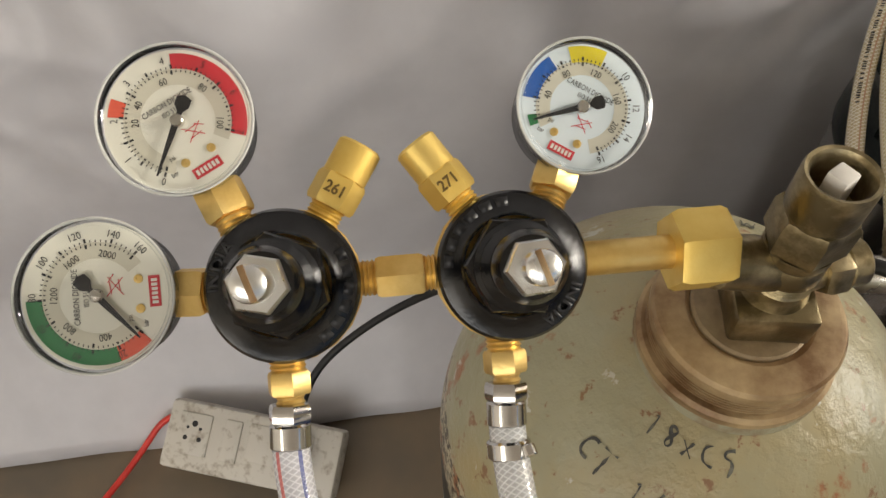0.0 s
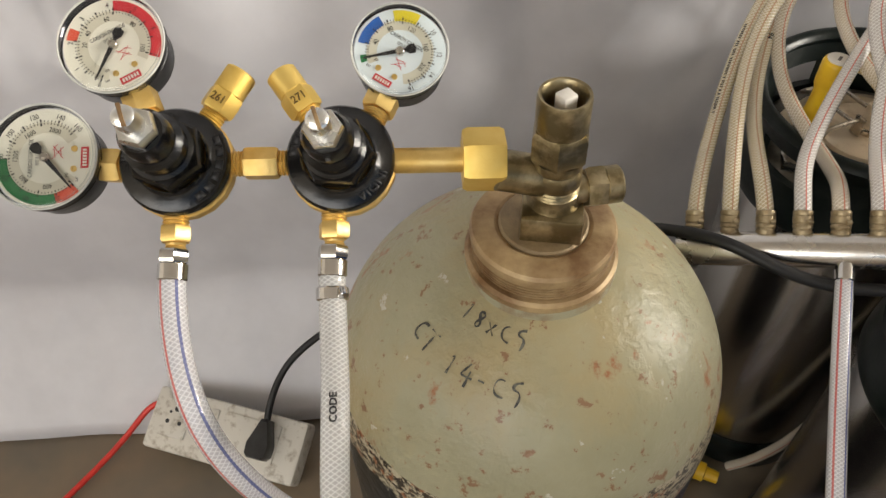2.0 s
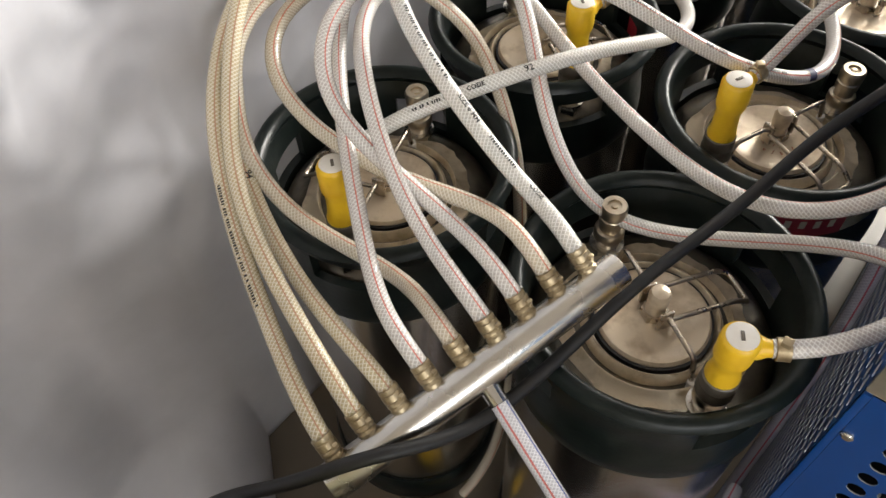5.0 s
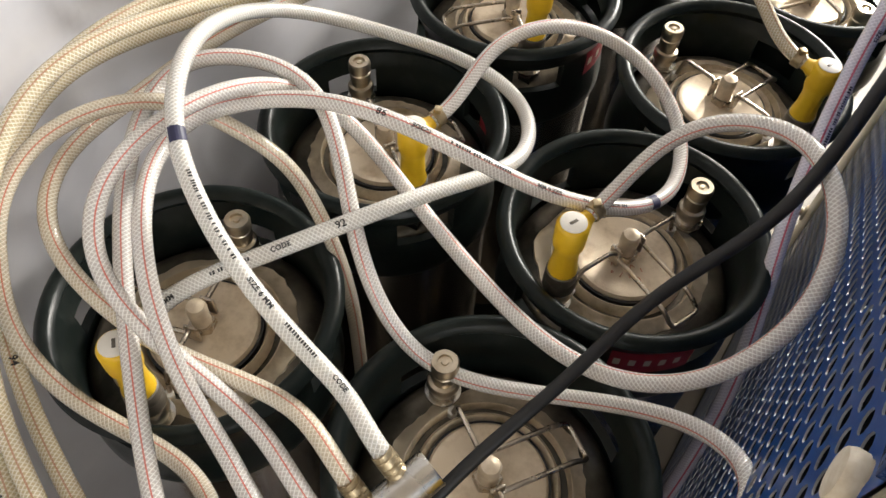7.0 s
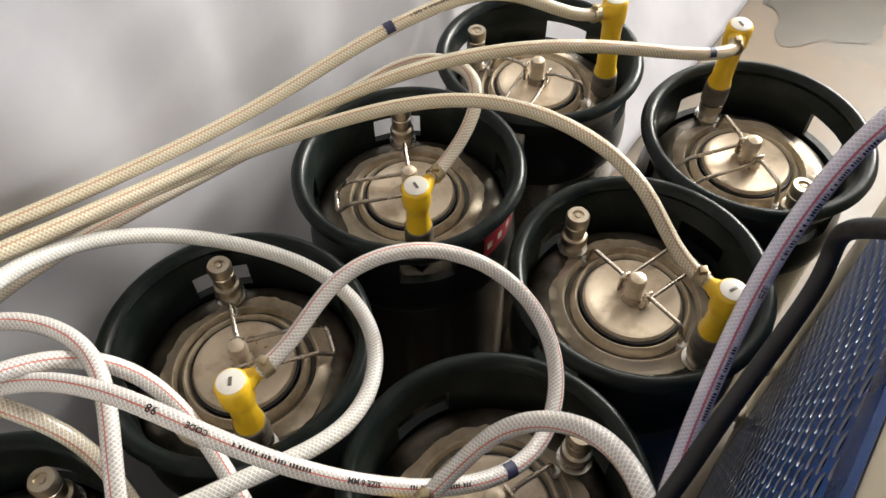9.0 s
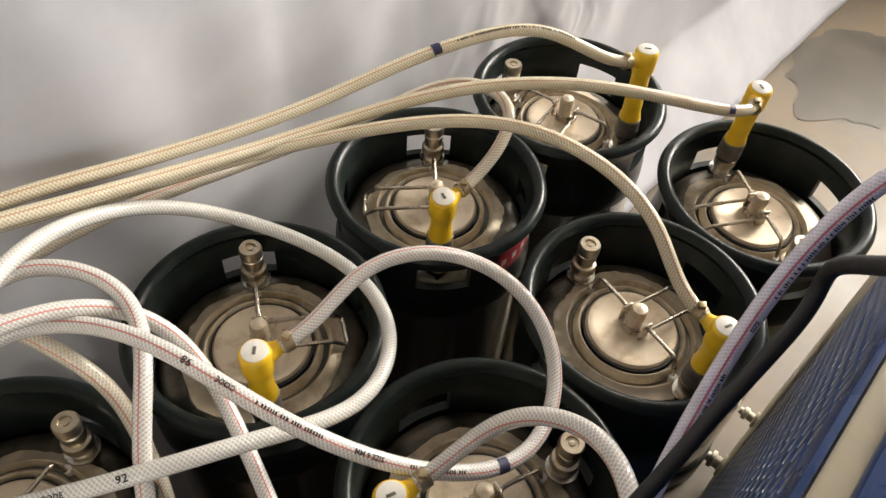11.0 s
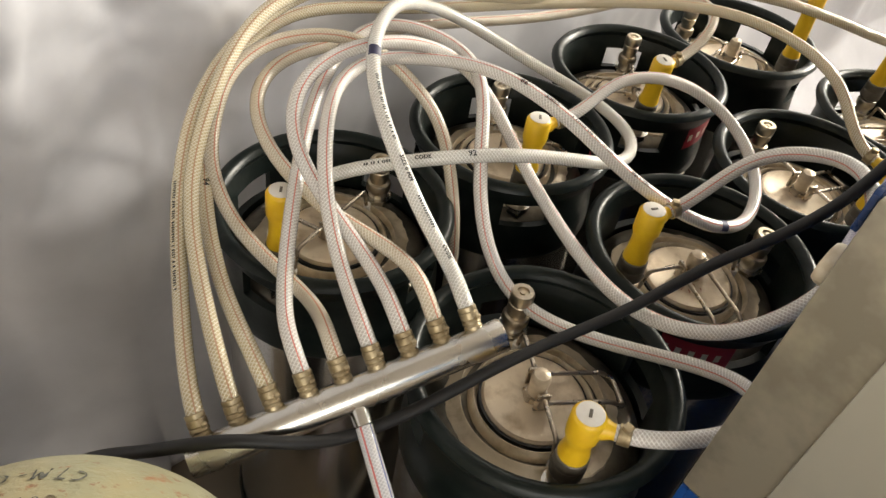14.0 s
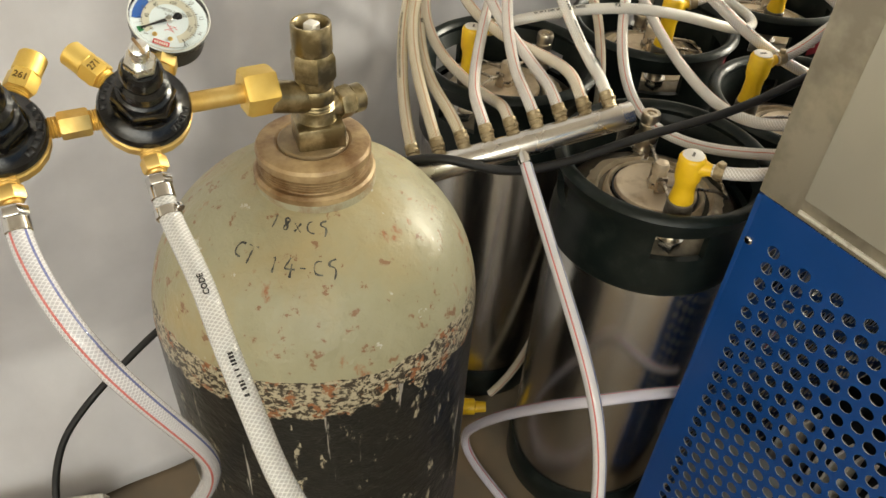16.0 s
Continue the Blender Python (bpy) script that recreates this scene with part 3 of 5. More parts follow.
        lathe(bm, [(0.0100, 0.546), (0.0158, 0.5465), (0.0158, 0.5490), (0.0105, 0.5495)], Matrix.Translation((side * 0.086, 0, 0)), 24)
        part("post_base", bm, M_TUBE, k, "shiny hexagonal post base")
        bm = bmesh.new()
        lathe(bm, [(0.0105, 0.549), (0.0105, 0.556), (0.0126, 0.5565), (0.0138, 0.560), (0.0138, 0.5665), (0.0128, 0.5685), (0.0098, 0.5695), (0.0096, 0.5765), (0.0112, 0.5775), (0.0112, 0.585), (0.0104, 0.5860), (0.0104, 0.5875), (0.0118, 0.5885), (0.0120, 0.597), (0.0106, 0.600), (0.0062, 0.600), (0.0058, 0.5975), (0.0030, 0.5975), (0.0026, 0.5990), (0, 0.5994)], Matrix.Translation((side * 0.086, 0, 0)), 28)
        part("post", bm, M_POST, k, "worn steel coupling post")
    return k


KEG_LABEL = "stainless steel keg with a dark rubber collar and foot"
KEGS = {
    # name: x, y, direction of the free post, side of the bail loop
    "A": (0.686, 0.492, 17.7, 1), "B": (0.950, 0.489, 54.7, -1), "C": (1.2157, 0.494, 44.0, 1), "G": (1.456, 0.478, 97.0, 1),
    "H": (0.712, 0.213, 57.9, -1), "E": (0.972, 0.221, -21.6, -1), "D": (1.230, 0.226, 73.5, -1), "F": (1.475, 0.208, 233.3, -1),
}
models, KEG_THINGS = {}, {}
for key, (kx, ky, turn, side) in KEGS.items():
    m = pose(kx, ky, 0, 0, 0, turn)
    if side not in models:
        models[side] = keg("keg", side, KEG_LABEL)
        models[side].matrix_basis = m
        made = models[side]
    else:
        made = copy_thing(models[side], m)
    KEG_THINGS[key] = made


# a worn red hand-written mark on the lids of two kegs
def lid_scrawl(k, turn, seed):
    rnd = random.Random(seed)
    for row in range(2):
        bm = bmesh.new()
        for i in range(4):
            x0, y0 = -0.020 + 0.009 * i, 0.024 - 0.012 * row
            pts = [(x0 + rnd.uniform(-0.001, 0.006), y0 + rnd.uniform(-0.004, 0.004), 0.0) for _ in range(4)]
            fine = spline(pts, 12)
            m = Matrix.Rotation(radians(turn), 4, "Z")
            wire(bm, [m @ Vector((p[0], p[1], 0.5526 - 0.0006 * (math.hypot(p[0], p[1]) / 0.038))) for p in fine], 0.00045, 5)
        part("hand_writing", bm, M_REDINK, k, "worn red hand-written mark")


lid_scrawl(KEG_THINGS["B"], 210, 4)
lid_scrawl(KEG_THINGS["E"], 130, 9)


# red stickers on the collars of three kegs
def sticker(kx, ky, middle, width, z):
    st = thing("sticker", pose(kx, ky, z, 0, 0, middle), "glossy red paper sticker with pale writing on a keg collar", "sticker", "keg stickers")
    bm, n = bmesh.new(), 14
    half = width / 2 / 0.1155
    r0, r1 = 0.1148, 0.1156
    vs = [[bm.verts.new((r * math.cos(a), r * math.sin(a), h)) for a in np.linspace(-half, half, n)] for r, h in ((r0, -0.018), (r1, -0.018), (r1, 0.018), (r0, 0.018))]
    for a, b in zip(vs, vs[1:]):
        for i in range(n - 1):
            bm.faces.new((a[i], a[i + 1], b[i + 1], b[i]))
    part("paper", bm, M_STICKER, st)
    bm = bmesh.new()
    for i in range(5):
        a0 = half * (0.7 - 0.36 * i)
        q = [(a0, -0.006), (a0 - half * 0.16, -0.006), (a0 - half * 0.16, 0.004), (a0, 0.004)]
        bm.faces.new([bm.verts.new((0.1159 * math.cos(a), 0.1159 * math.sin(a), h)) for a, h in q])
    part("writing", bm, M_BAND, st)


sticker(*KEGS["E"][:2], -142, 0.075, 0.553)
sticker(*KEGS["C"][:2], -76, 0.10, 0.553)
sticker(*KEGS["B"][:2], -45, 0.07, 0.545)


def coupler(name, foot, top, outlet_turn):
    """A yellow push-on keg coupler with a side outlet."""
    foot, top = Vector(foot), Vector(top)
    q = thing(name, frame_of(foot, top), "yellow plastic keg coupler with a white cap, pushed onto a post", "keg coupler", "yellow couplers")
    h = (top - foot).length
    part("base_sleeve", lathe(bmesh.new(), [(0.0125, 0), (0.0148, 0.002), (0.0148, 0.012), (0.0138, 0.014), (0.0145, 0.016), (0.0142, 0.026), (0.0122, 0.028)], seg=28), M_GREYCOL, q, "grey-brown rubbed sleeve")
    part("grip", lathe(bmesh.new(), [(0.0118, 0.022), (0.0131, 0.025), (0.0131, 0.030), (0.0116, 0.037), (0.0110, h - 0.040), (0.0113, h - 0.034), (0.0134, h - 0.028), (0.0138, h - 0.024), (0.0140, h - 0.004), (0.0125, h - 0.001), (0.0108, h)], seg=32), M_YELLOW, q)
    part("cap_disc", lathe(bmesh.new(), [(0.0112, h - 0.002), (0.0112, h + 0.0003), (0.0105, h + 0.0006), (0, h + 0.0006)], seg=28), M_WHITE, q, "off-white cap disc")
    bm = bmesh.new()
    box(bm, (0, 0, h + 0.0008), (0.0026, 0.0075, 0.0008), Matrix.Rotation(0.5, 4, "Z"), 0.0002)
    part("slot", bm, M_GREYCOL, q)
    inv = q.matrix_basis.to_3x3().inverted()
    d = inv @ Vector((math.cos(radians(outlet_turn)), math.sin(radians(outlet_turn)), 0.12))
    d.z = max(-0.2, min(0.5, d.z))
    d.normalize()
    p = Vector((0, 0, h - 0.013))
    bm = bmesh.new()
    lathe(bm, [(0.0095, 0.006), (0.0088, 0.014), (0.0066, 0.019), (0.0062, 0.023), (0, 0.023)], frame_of(p, p + d), 22)
    part("outlet", bm, M_YELLOW, q)
    bm = bmesh.new()
    lathe(bm, [(0.0072, 0.024), (0.0084, 0.0245), (0.0084, 0.0335), (0.0072, 0.034)], frame_of(p, p + d), 24)
    box(bm, p + d * 0.029 + Vector((0, 0, 0.0095)), (0.007, 0.007, 0.005), Matrix(), 0.0008)
    part("hose_clamp", bm, M_CLAMP, q, "crimped steel hose clamp")
    return q.matrix_basis @ (p + d * 0.022), q.matrix_basis.to_3x3() @ d


OUTLETS = {}
for key, top, turn in (("A", (0.607, 0.467, 0.664), 5), ("B", (0.901, 0.419, 0.668), -15), ("C", (1.146, 0.428, 0.664), -3), ("D", (1.206, 0.143, 0.663), 82),
                       ("E", (0.891, 0.254, 0.664), -12), ("H", (0.663, 0.140, 0.656), -63), ("F", (1.520, 0.273, 0.684), 196), ("G", (1.466, 0.397, 0.698), 159)):
    kx, ky, turn_k, _ = KEGS[key]
    a = radians(turn_k + 180)
    foot = (kx + 0.086 * math.cos(a), ky + 0.086 * math.sin(a), 0.572)
    OUTLETS[key] = coupler("keg_coupler", foot, top, turn)

# ---- manifold ----
MAN_L, MAN_R = Vector((0.428, 0.313, 0.594)), Vector((0.666, 0.236, 0.650))
manifold = thing("gas_manifold", Matrix(), "polished steel manifold tube with nine hose barbs across the kegs", "manifold")
bm = bmesh.new()
L = (MAN_R - MAN_L).length
lathe(bm, [(0, 0.0012), (0.0115, 0.0012), (0.0123, 0), (0.0137, 0), (0.0142, 0.001), (0.0142, L - 0.001), (0.0137, L), (0.0123, L), (0.0115, L - 0.0012), (0, L - 0.0012)], frame_of(MAN_L, MAN_R), 40)
part("tube", bm, M_TUBE, manifold)
PORTS = [MAN_L.lerp(MAN_R, 0.055 + 0.108 * i) for i in range(9)]
PORT_WAY = Vector((0.10, 0.72, 0.62)).normalized()


# ---- hoses ----
def hose(name, ctl, mat, label, r=0.0068, n=150, prints=(), clamp_at=(), category="hose", group="braided hoses"):
    pts = spline(ctl, n)
    me = tube_mesh("tube", pts, r, 16)
    h = thing(name, Matrix(), label, category, group)
    mesh_object("tube", me, mat, h)
    fr = carried_frames(pts)
    length = np.r_[0, np.cumsum(np.linalg.norm(np.diff(pts, axis=0), axis=1))]

    def on(s, a, lift=0.00025):
        k = min(len(pts) - 2, max(0, int(np.searchsorted(length, s)) - 1))
        f = (s - length[k]) / (length[k + 1] - length[k])
        p = pts[k] * (1 - f) + pts[k + 1] * f
        _, sd, lf = fr[k]
        return Vector(p + (r + lift) * (math.cos(a) * sd + math.sin(a) * lf))

    for s, text, angle, ink, flip in prints:
        if not isinstance(s, float):
            # nearest to a place, on the side that faces up and forwards
            k = int(np.argmin(np.linalg.norm(pts - np.array(s), axis=1)))
            s, way = float(length[k]), np.array((0, -0.5, 0.85))
            angle += math.atan2(fr[k][2] @ way, fr[k][1] @ way)
        bm = bmesh.new()
        if text.startswith("|"):
            w = float(text[1:])
            for i in range(6):
                q = [(s + w * i / 6, angle - 1.1), (s + w * (i + 1) / 6, angle - 1.1), (s + w * (i + 1) / 6, angle + 1.1), (s + w * i / 6, angle + 1.1)]
                for j in range(8):
                    a0, a1 = angle - 1.1 + 2.2 * j / 8, angle - 1.1 + 2.2 * (j + 1) / 8
                    bm.faces.new([bm.verts.new(on(s + w * u / 6, a)) for u, a in ((i, a0), (i + 1, a0), (i + 1, a1), (i, a1))])
            part("ink_mark", bm, ink, h, "dark printed block")
            continue
        if text.startswith("-"):
            # writing too small to read: short bars
            rnd, x = random.Random(int(s * 1000)), s
            while x < s + float(text[1:]):
                w = rnd.uniform(0.0010, 0.0017)
                a0 = angle + rnd.uniform(-0.02, 0.02)
                bm.faces.new([bm.verts.new(on(u, a)) for u, a in ((x, a0 - 0.2), (x + w, a0 - 0.2), (x + w, a0 + 0.2), (x, a0 + 0.2))])
                x += w + rnd.choice((0.0008, 0.0008, 0.0009, 0.0028))
            part("print", bm, ink, h, "rows of small dark print")
            continue
        sg = -1 if flip else 1
        lettered(bm, text, 0.0080 if len(text) < 4 else 0.0055, lambda x, y: on(s + sg * x, angle + sg * y / r), 1.0)
        flat_part("print", bm, ink, h, "dark printed characters")
    return h


def end_joined(ctl, first=None, first_way=None, last=None, last_way=None):
    """Runs the ends of a control line into its fittings."""
    c = [Vector(p) for p in ctl]
    if first is not None:
        c[0] = first
        c.insert(1, first + first_way * 0.03)
    if last is not None:
        c[-1] = last
        c.insert(len(c) - 1, last + last_way * 0.035)
    return [tuple(p) for p in c]


def barb(i):
    """A ribbed steel barb with a crimped clamp on port i."""
    p, w = PORTS[i], PORT_WAY
    bm = bmesh.new()
    rod(bm, p + w * 0.010, p + w * 0.020, 0.0062)
    part("barb", bm, M_CLAMP, manifold)
    bm = bmesh.new()
    lathe(bm, [(0.0060, 0.0120), (0.0074, 0.0122), (0.0076, 0.0150), (0.0069, 0.0160), (0.0069, 0.0170), (0.0077, 0.0180), (0.0077, 0.0200), (0.0070, 0.0210), (0.0078, 0.0220), (0.0078, 0.0270), (0.0072, 0.0275), (0.0077, 0.0285), (0.0077, 0.0315), (0.0066, 0.032)], frame_of(p, p + w), 22)
    box(bm, p + w * 0.025 + Vector((0.002, -0.0075, 0.003)), (0.0045, 0.003, 0.005), Matrix(), 0.0006)
    part("hose_clamp", bm, M_CLAMP, manifold, "yellowed crimped hose clamp")
    return p + w * 0.017


STARTS = [barb(i) for i in range(9)]
LINES = {
    "G": [(0.444, 0.33, 0.605), (0.483, 0.423, 0.627), (0.522, 0.498, 0.667), (0.571, 0.556, 0.709), (0.635, 0.597, 0.736), (0.716, 0.621, 0.755), (0.807, 0.626, 0.756), (0.909, 0.611, 0.734), (1.011, 0.593, 0.72), (1.108, 0.572, 0.716), (1.199, 0.55, 0.728), (1.287, 0.516, 0.741), (1.369, 0.471, 0.743), (1.433, 0.415, 0.709)],
    "F": [(0.467, 0.317, 0.612), (0.5, 0.422, 0.644), (0.534, 0.501, 0.678), (0.588, 0.55, 0.718), (0.652, 0.592, 0.762), (0.735, 0.605, 0.775), (0.837, 0.592, 0.752), (0.946, 0.583, 0.723), (1.053, 0.57, 0.701), (1.151, 0.542, 0.7), (1.235, 0.494, 0.713), (1.312, 0.425, 0.72), (1.386, 0.346, 0.708), (1.47, 0.266, 0.692)],
    "D": [(0.494, 0.309, 0.615), (0.513, 0.409, 0.629), (0.547, 0.5, 0.647), (0.593, 0.576, 0.677), (0.658, 0.628, 0.704), (0.736, 0.655, 0.72), (0.823, 0.644, 0.71), (0.914, 0.617, 0.698), (1.008, 0.587, 0.697), (1.099, 0.542, 0.699), (1.181, 0.485, 0.708), (1.234, 0.413, 0.718), (1.249, 0.323, 0.719), (1.231, 0.235, 0.706), (1.199, 0.165, 0.669)],
    "H": [(0.518, 0.297, 0.624), (0.533, 0.353, 0.643), (0.574, 0.407, 0.663), (0.624, 0.466, 0.683), (0.682, 0.528, 0.702), (0.748, 0.571, 0.72), (0.805, 0.578, 0.731), (0.847, 0.532, 0.724), (0.85, 0.472, 0.719), (0.8, 0.411, 0.711), (0.752, 0.361, 0.654), (0.746, 0.296, 0.577), (0.793, 0.201, 0.578), (0.815, 0.093, 0.638), (0.752, 0.034, 0.683), (0.674, 0.102, 0.671)],
    "X": [(0.55, 0.294, 0.618), (0.582, 0.365, 0.613), (0.576, 0.425, 0.615), (0.563, 0.482, 0.634), (0.57, 0.531, 0.667), (0.598, 0.563, 0.692), (0.629, 0.593, 0.71), (0.679, 0.607, 0.723), (0.729, 0.59, 0.728), (0.766, 0.553, 0.729), (0.789, 0.508, 0.701), (0.806, 0.473, 0.666), (0.799, 0.439, 0.619), (0.788, 0.408, 0.563), (0.765, 0.383, 0.499), (0.73, 0.355, 0.3), (0.68, 0.335, 0.12), (0.63, 0.36, 0.04)],
    "B": [(0.575, 0.287, 0.623), (0.597, 0.352, 0.642), (0.611, 0.407, 0.687), (0.648, 0.462, 0.723), (0.701, 0.515, 0.725), (0.764, 0.54, 0.717), (0.809, 0.507, 0.72), (0.835, 0.438, 0.739), (0.852, 0.355, 0.727), (0.889, 0.291, 0.677), (0.947, 0.229, 0.634), (1.017, 0.2, 0.611), (1.097, 0.235, 0.623), (1.119, 0.306, 0.661), (1.078, 0.375, 0.693), (1.006, 0.416, 0.687), (0.94, 0.42, 0.655)],
    "E": [(0.6, 0.276, 0.636), (0.623, 0.338, 0.651), (0.621, 0.409, 0.675), (0.621, 0.481, 0.708), (0.661, 0.519, 0.744), (0.747, 0.523, 0.752), (0.832, 0.506, 0.729), (0.871, 0.466, 0.678), (0.859, 0.396, 0.635), (0.823, 0.297, 0.625), (0.792, 0.196, 0.626), (0.809, 0.114, 0.658), (0.856, 0.077, 0.723), (0.911, 0.084, 0.761), (0.965, 0.12, 0.771), (0.995, 0.17, 0.747), (0.975, 0.227, 0.717), (0.922, 0.247, 0.668)],
    "C": [(0.633, 0.27, 0.638), (0.651, 0.327, 0.667), (0.625, 0.412, 0.662), (0.62, 0.505, 0.67), (0.637, 0.57, 0.693), (0.692, 0.599, 0.708), (0.771, 0.607, 0.695), (0.869, 0.621, 0.686), (0.981, 0.615, 0.666), (1.096, 0.596, 0.653), (1.203, 0.567, 0.659), (1.279, 0.533, 0.682), (1.294, 0.472, 0.689), (1.253, 0.424, 0.69), (1.168, 0.412, 0.679)],
    "A": [(0.655, 0.257, 0.645), (0.67, 0.302, 0.662), (0.672, 0.353, 0.691), (0.678, 0.403, 0.725), (0.698, 0.454, 0.739), (0.727, 0.503, 0.759), (0.783, 0.546, 0.767), (0.858, 0.584, 0.736), (0.939, 0.587, 0.693), (1.009, 0.54, 0.644), (1.044, 0.453, 0.628), (1.016, 0.361, 0.637), (0.934, 0.317, 0.652), (0.852, 0.35, 0.681), (0.77, 0.384, 0.694), (0.709, 0.428, 0.68), (0.641, 0.462, 0.643)],
}
HOSES = {
    # key: port, look, prints (place on it, text, turn round the tube, ink, turned)
    "G": (0, HOSE_YELLOWED, [(0.12, "-0.10", 2.2, M_INK, 0), ((1.240, 0.534, 0.734), "|0.010", 0.0, M_INKBLUE, 0), ((1.265, 0.525, 0.735), "-0.14", 0.0, M_INK, 0)]),
    "F": (1, HOSE_YELLOWED, [((1.457, 0.279, 0.695), "|0.008", 0.0, M_INKBLUE, 0)]),
    "D": (2, HOSE_YELLOWED, [((0.584, 0.557, 0.670), "-0.05", 0.0, M_INK, 0), ((0.559, 0.516, 0.655), "94", 0.0, M_INK, 1)]),
    "H": (3, HOSE_RED, [(0.06, "-0.02", 3.6, M_INK, 0)]),
    "X": (4, HOSE_AGED, []),
    "B": (5, HOSE_RED, [((0.842, 0.403, 0.732), "98", 0.0, M_INK, 1), ((0.850, 0.373, 0.726), "CODE", 0.0, M_INK, 1), ((0.858, 0.355, 0.715), "-0.055", 0.0, M_INK, 0), ((0.898, 0.285, 0.673), "SIZE 6 MM", 0.0, M_INK, 1), ((0.915, 0.265, 0.66), "-0.05", 0.0, M_INK, 0), ((0.976, 0.219, 0.626), "|0.010", 0.0, M_INKBLUE, 0)]),
    "E": (6, HOSE_RED, []),
    "C": (7, HOSE_AGED, []),
    "A": (8, HOSE_PLAIN, [((0.670, 0.317, 0.671), "CODE", 0.0, M_INK, 1), ((0.672, 0.335, 0.685), "-0.03", 0.0, M_INK, 0), ((0.677, 0.385, 0.712), "SIZE 6 MM", 0.0, M_INK, 1), ((0.685, 0.41, 0.725), "-0.07", 0.0, M_INK, 0), ((0.721, 0.489, 0.753), "|0.012", 0.0, M_INKBLUE, 0),
                          ((0.764, 0.392, 0.688), "92", 0.0, M_INK, 1), ((0.726, 0.415, 0.681), "CODE", 0.0, M_INK, 1), ((0.710, 0.425, 0.675), "-0.03", 0.0, M_INK, 0), ((0.655, 0.455, 0.650), "6 MM", 0.0, M_INK, 1)]),
}
for key, (port, mat, prints) in HOSES.items():
    out = OUTLETS.get(key)
    ctl = end_joined(LINES[key], STARTS[port], PORT_WAY, *(out or (None, None)))
    word = {HOSE_RED: "clear braided hose with a red line", HOSE_PLAIN: "clear braided hose with dark print", HOSE_YELLOWED: "yellowed clear braided hose", HOSE_AGED: "yellowed braided hose with a red line"}[mat]
    hose("braided_hose", ctl, mat, word + " looping over kegs", prints=prints, n=170)

# the feed from the middle of the manifold, towards the front
FEED = MAN_L.lerp(MAN_R, 0.49)
bm = bmesh.new()
rod(bm, FEED + Vector((0, -0.010, -0.003)), FEED + Vector((-0.004, -0.024, -0.009)), 0.0075)
part("feed_barb", bm, M_CHROME, manifold)
hose("feed_hose", [(0.543, 0.258, 0.614), (0.530, 0.222, 0.604), (0.516, 0.182, 0.592), (0.493, 0.11, 0.566), (0.483, 0.053, 0.527), (0.475, 0.006, 0.476), (0.455, -0.035, 0.40), (0.43, -0.07, 0.25), (0.41, -0.10, 0.08), (0.34, -0.16, 0.012)],
     HOSE_TWO, "braided hose with red and blue lines under the manifold")

# the lilac hose between the kegs and the cooler
hose("lilac_hose", [(0.8, 0.077, 0.1), (0.843, 0.074, 0.291), (0.891, 0.072, 0.448), (0.949, 0.084, 0.553), (1.026, 0.111, 0.618), (1.108, 0.124, 0.686), (1.179, 0.13, 0.768), (1.237, 0.112, 0.864), (1.258, 0.049, 0.939), (1.265, -0.065, 0.981), (1.27, -0.18, 0.98), (1.28, -0.24, 0.928)],
     HOSE_LILAC, "lilac braided hose with dark red line beside the cooler", r=0.0076,
     prints=[((1.09, 0.117, 0.62), "96", 0.0, M_INKBLUE, 0), ((1.10, 0.12, 0.64), "-0.06", 0.0, M_INKBLUE, 0), ((1.16, 0.125, 0.735), "SIZE", 0.0, M_INKBLUE, 0), ((1.175, 0.125, 0.76), "-0.10", 0.0, M_INKBLUE, 0)])


def cable(name, ctl, r, mat, label, n=140):
    return tagged(mesh_object(name, tube_mesh(name, spline(ctl, n), r, 12), mat), label, "cable")


cable("power_cable", [(-0.031, 0.456, 0.097), (-0.026, 0.474, 0.114), (-0.008, 0.508, 0.142), (0.029, 0.53, 0.17), (0.1, 0.552, 0.21), (0.2, 0.535, 0.3), (0.3, 0.46, 0.42), (0.37, 0.4, 0.545), (0.404, 0.338, 0.594), (0.44, 0.304, 0.622), (0.47, 0.28, 0.623), (0.5, 0.263, 0.612), (0.535, 0.252, 0.604), (0.596, 0.24, 0.606), (0.687, 0.224, 0.626), (0.783, 0.191, 0.644), (0.861, 0.171, 0.683), (0.914, 0.114, 0.75), (1.002, 0.11, 0.825), (1.097, 0.095, 0.852), (1.096, 0.111, 0.885), (1.025, 0.061, 0.969), (0.976, 0.007, 1.096), (0.969, -0.063, 1.181), (1.0, -0.14, 1.17), (1.05, -0.2, 1.03), (1.06, -0.2, 0.928)],
      0.0052, M_CABLE, "thick black rubber power cable draped over the kegs", 260)

# floor-level hose with a second yellow coupling
hose("floor_hose", [(0.74, 0.078, 0.30), (0.70, 0.078, 0.32), (0.672, 0.08, 0.334), (0.62, 0.084, 0.355), (0.570, 0.098, 0.36), (0.546, 0.135, 0.325), (0.535, 0.22, 0.21), (0.535, 0.29, 0.09), (0.545, 0.31, 0.03), (0.543, 0.28, 0.0085), (0.55, 0.19, 0.0085), (0.56, 0.05, 0.0085), (0.56, -0.02, 0.0085)],
     HOSE_LILAC, "pale braided hose hanging to the floor beside the kegs", r=0.0075)
fc = thing("floor_coupling", pose(0.592, 0.368, 0.018, 0, 90, 150), "yellow plastic hose coupling lying on the floor", "hose coupling")
part("sleeve", lathe(bmesh.new(), [(0, -0.03), (0.009, -0.03), (0.010, -0.012), (0.014, -0.01), (0.0145, 0.012), (0.012, 0.016), (0.0085, 0.018), (0.008, 0.03), (0, 0.03)], seg=24), M_YELLOW, fc)
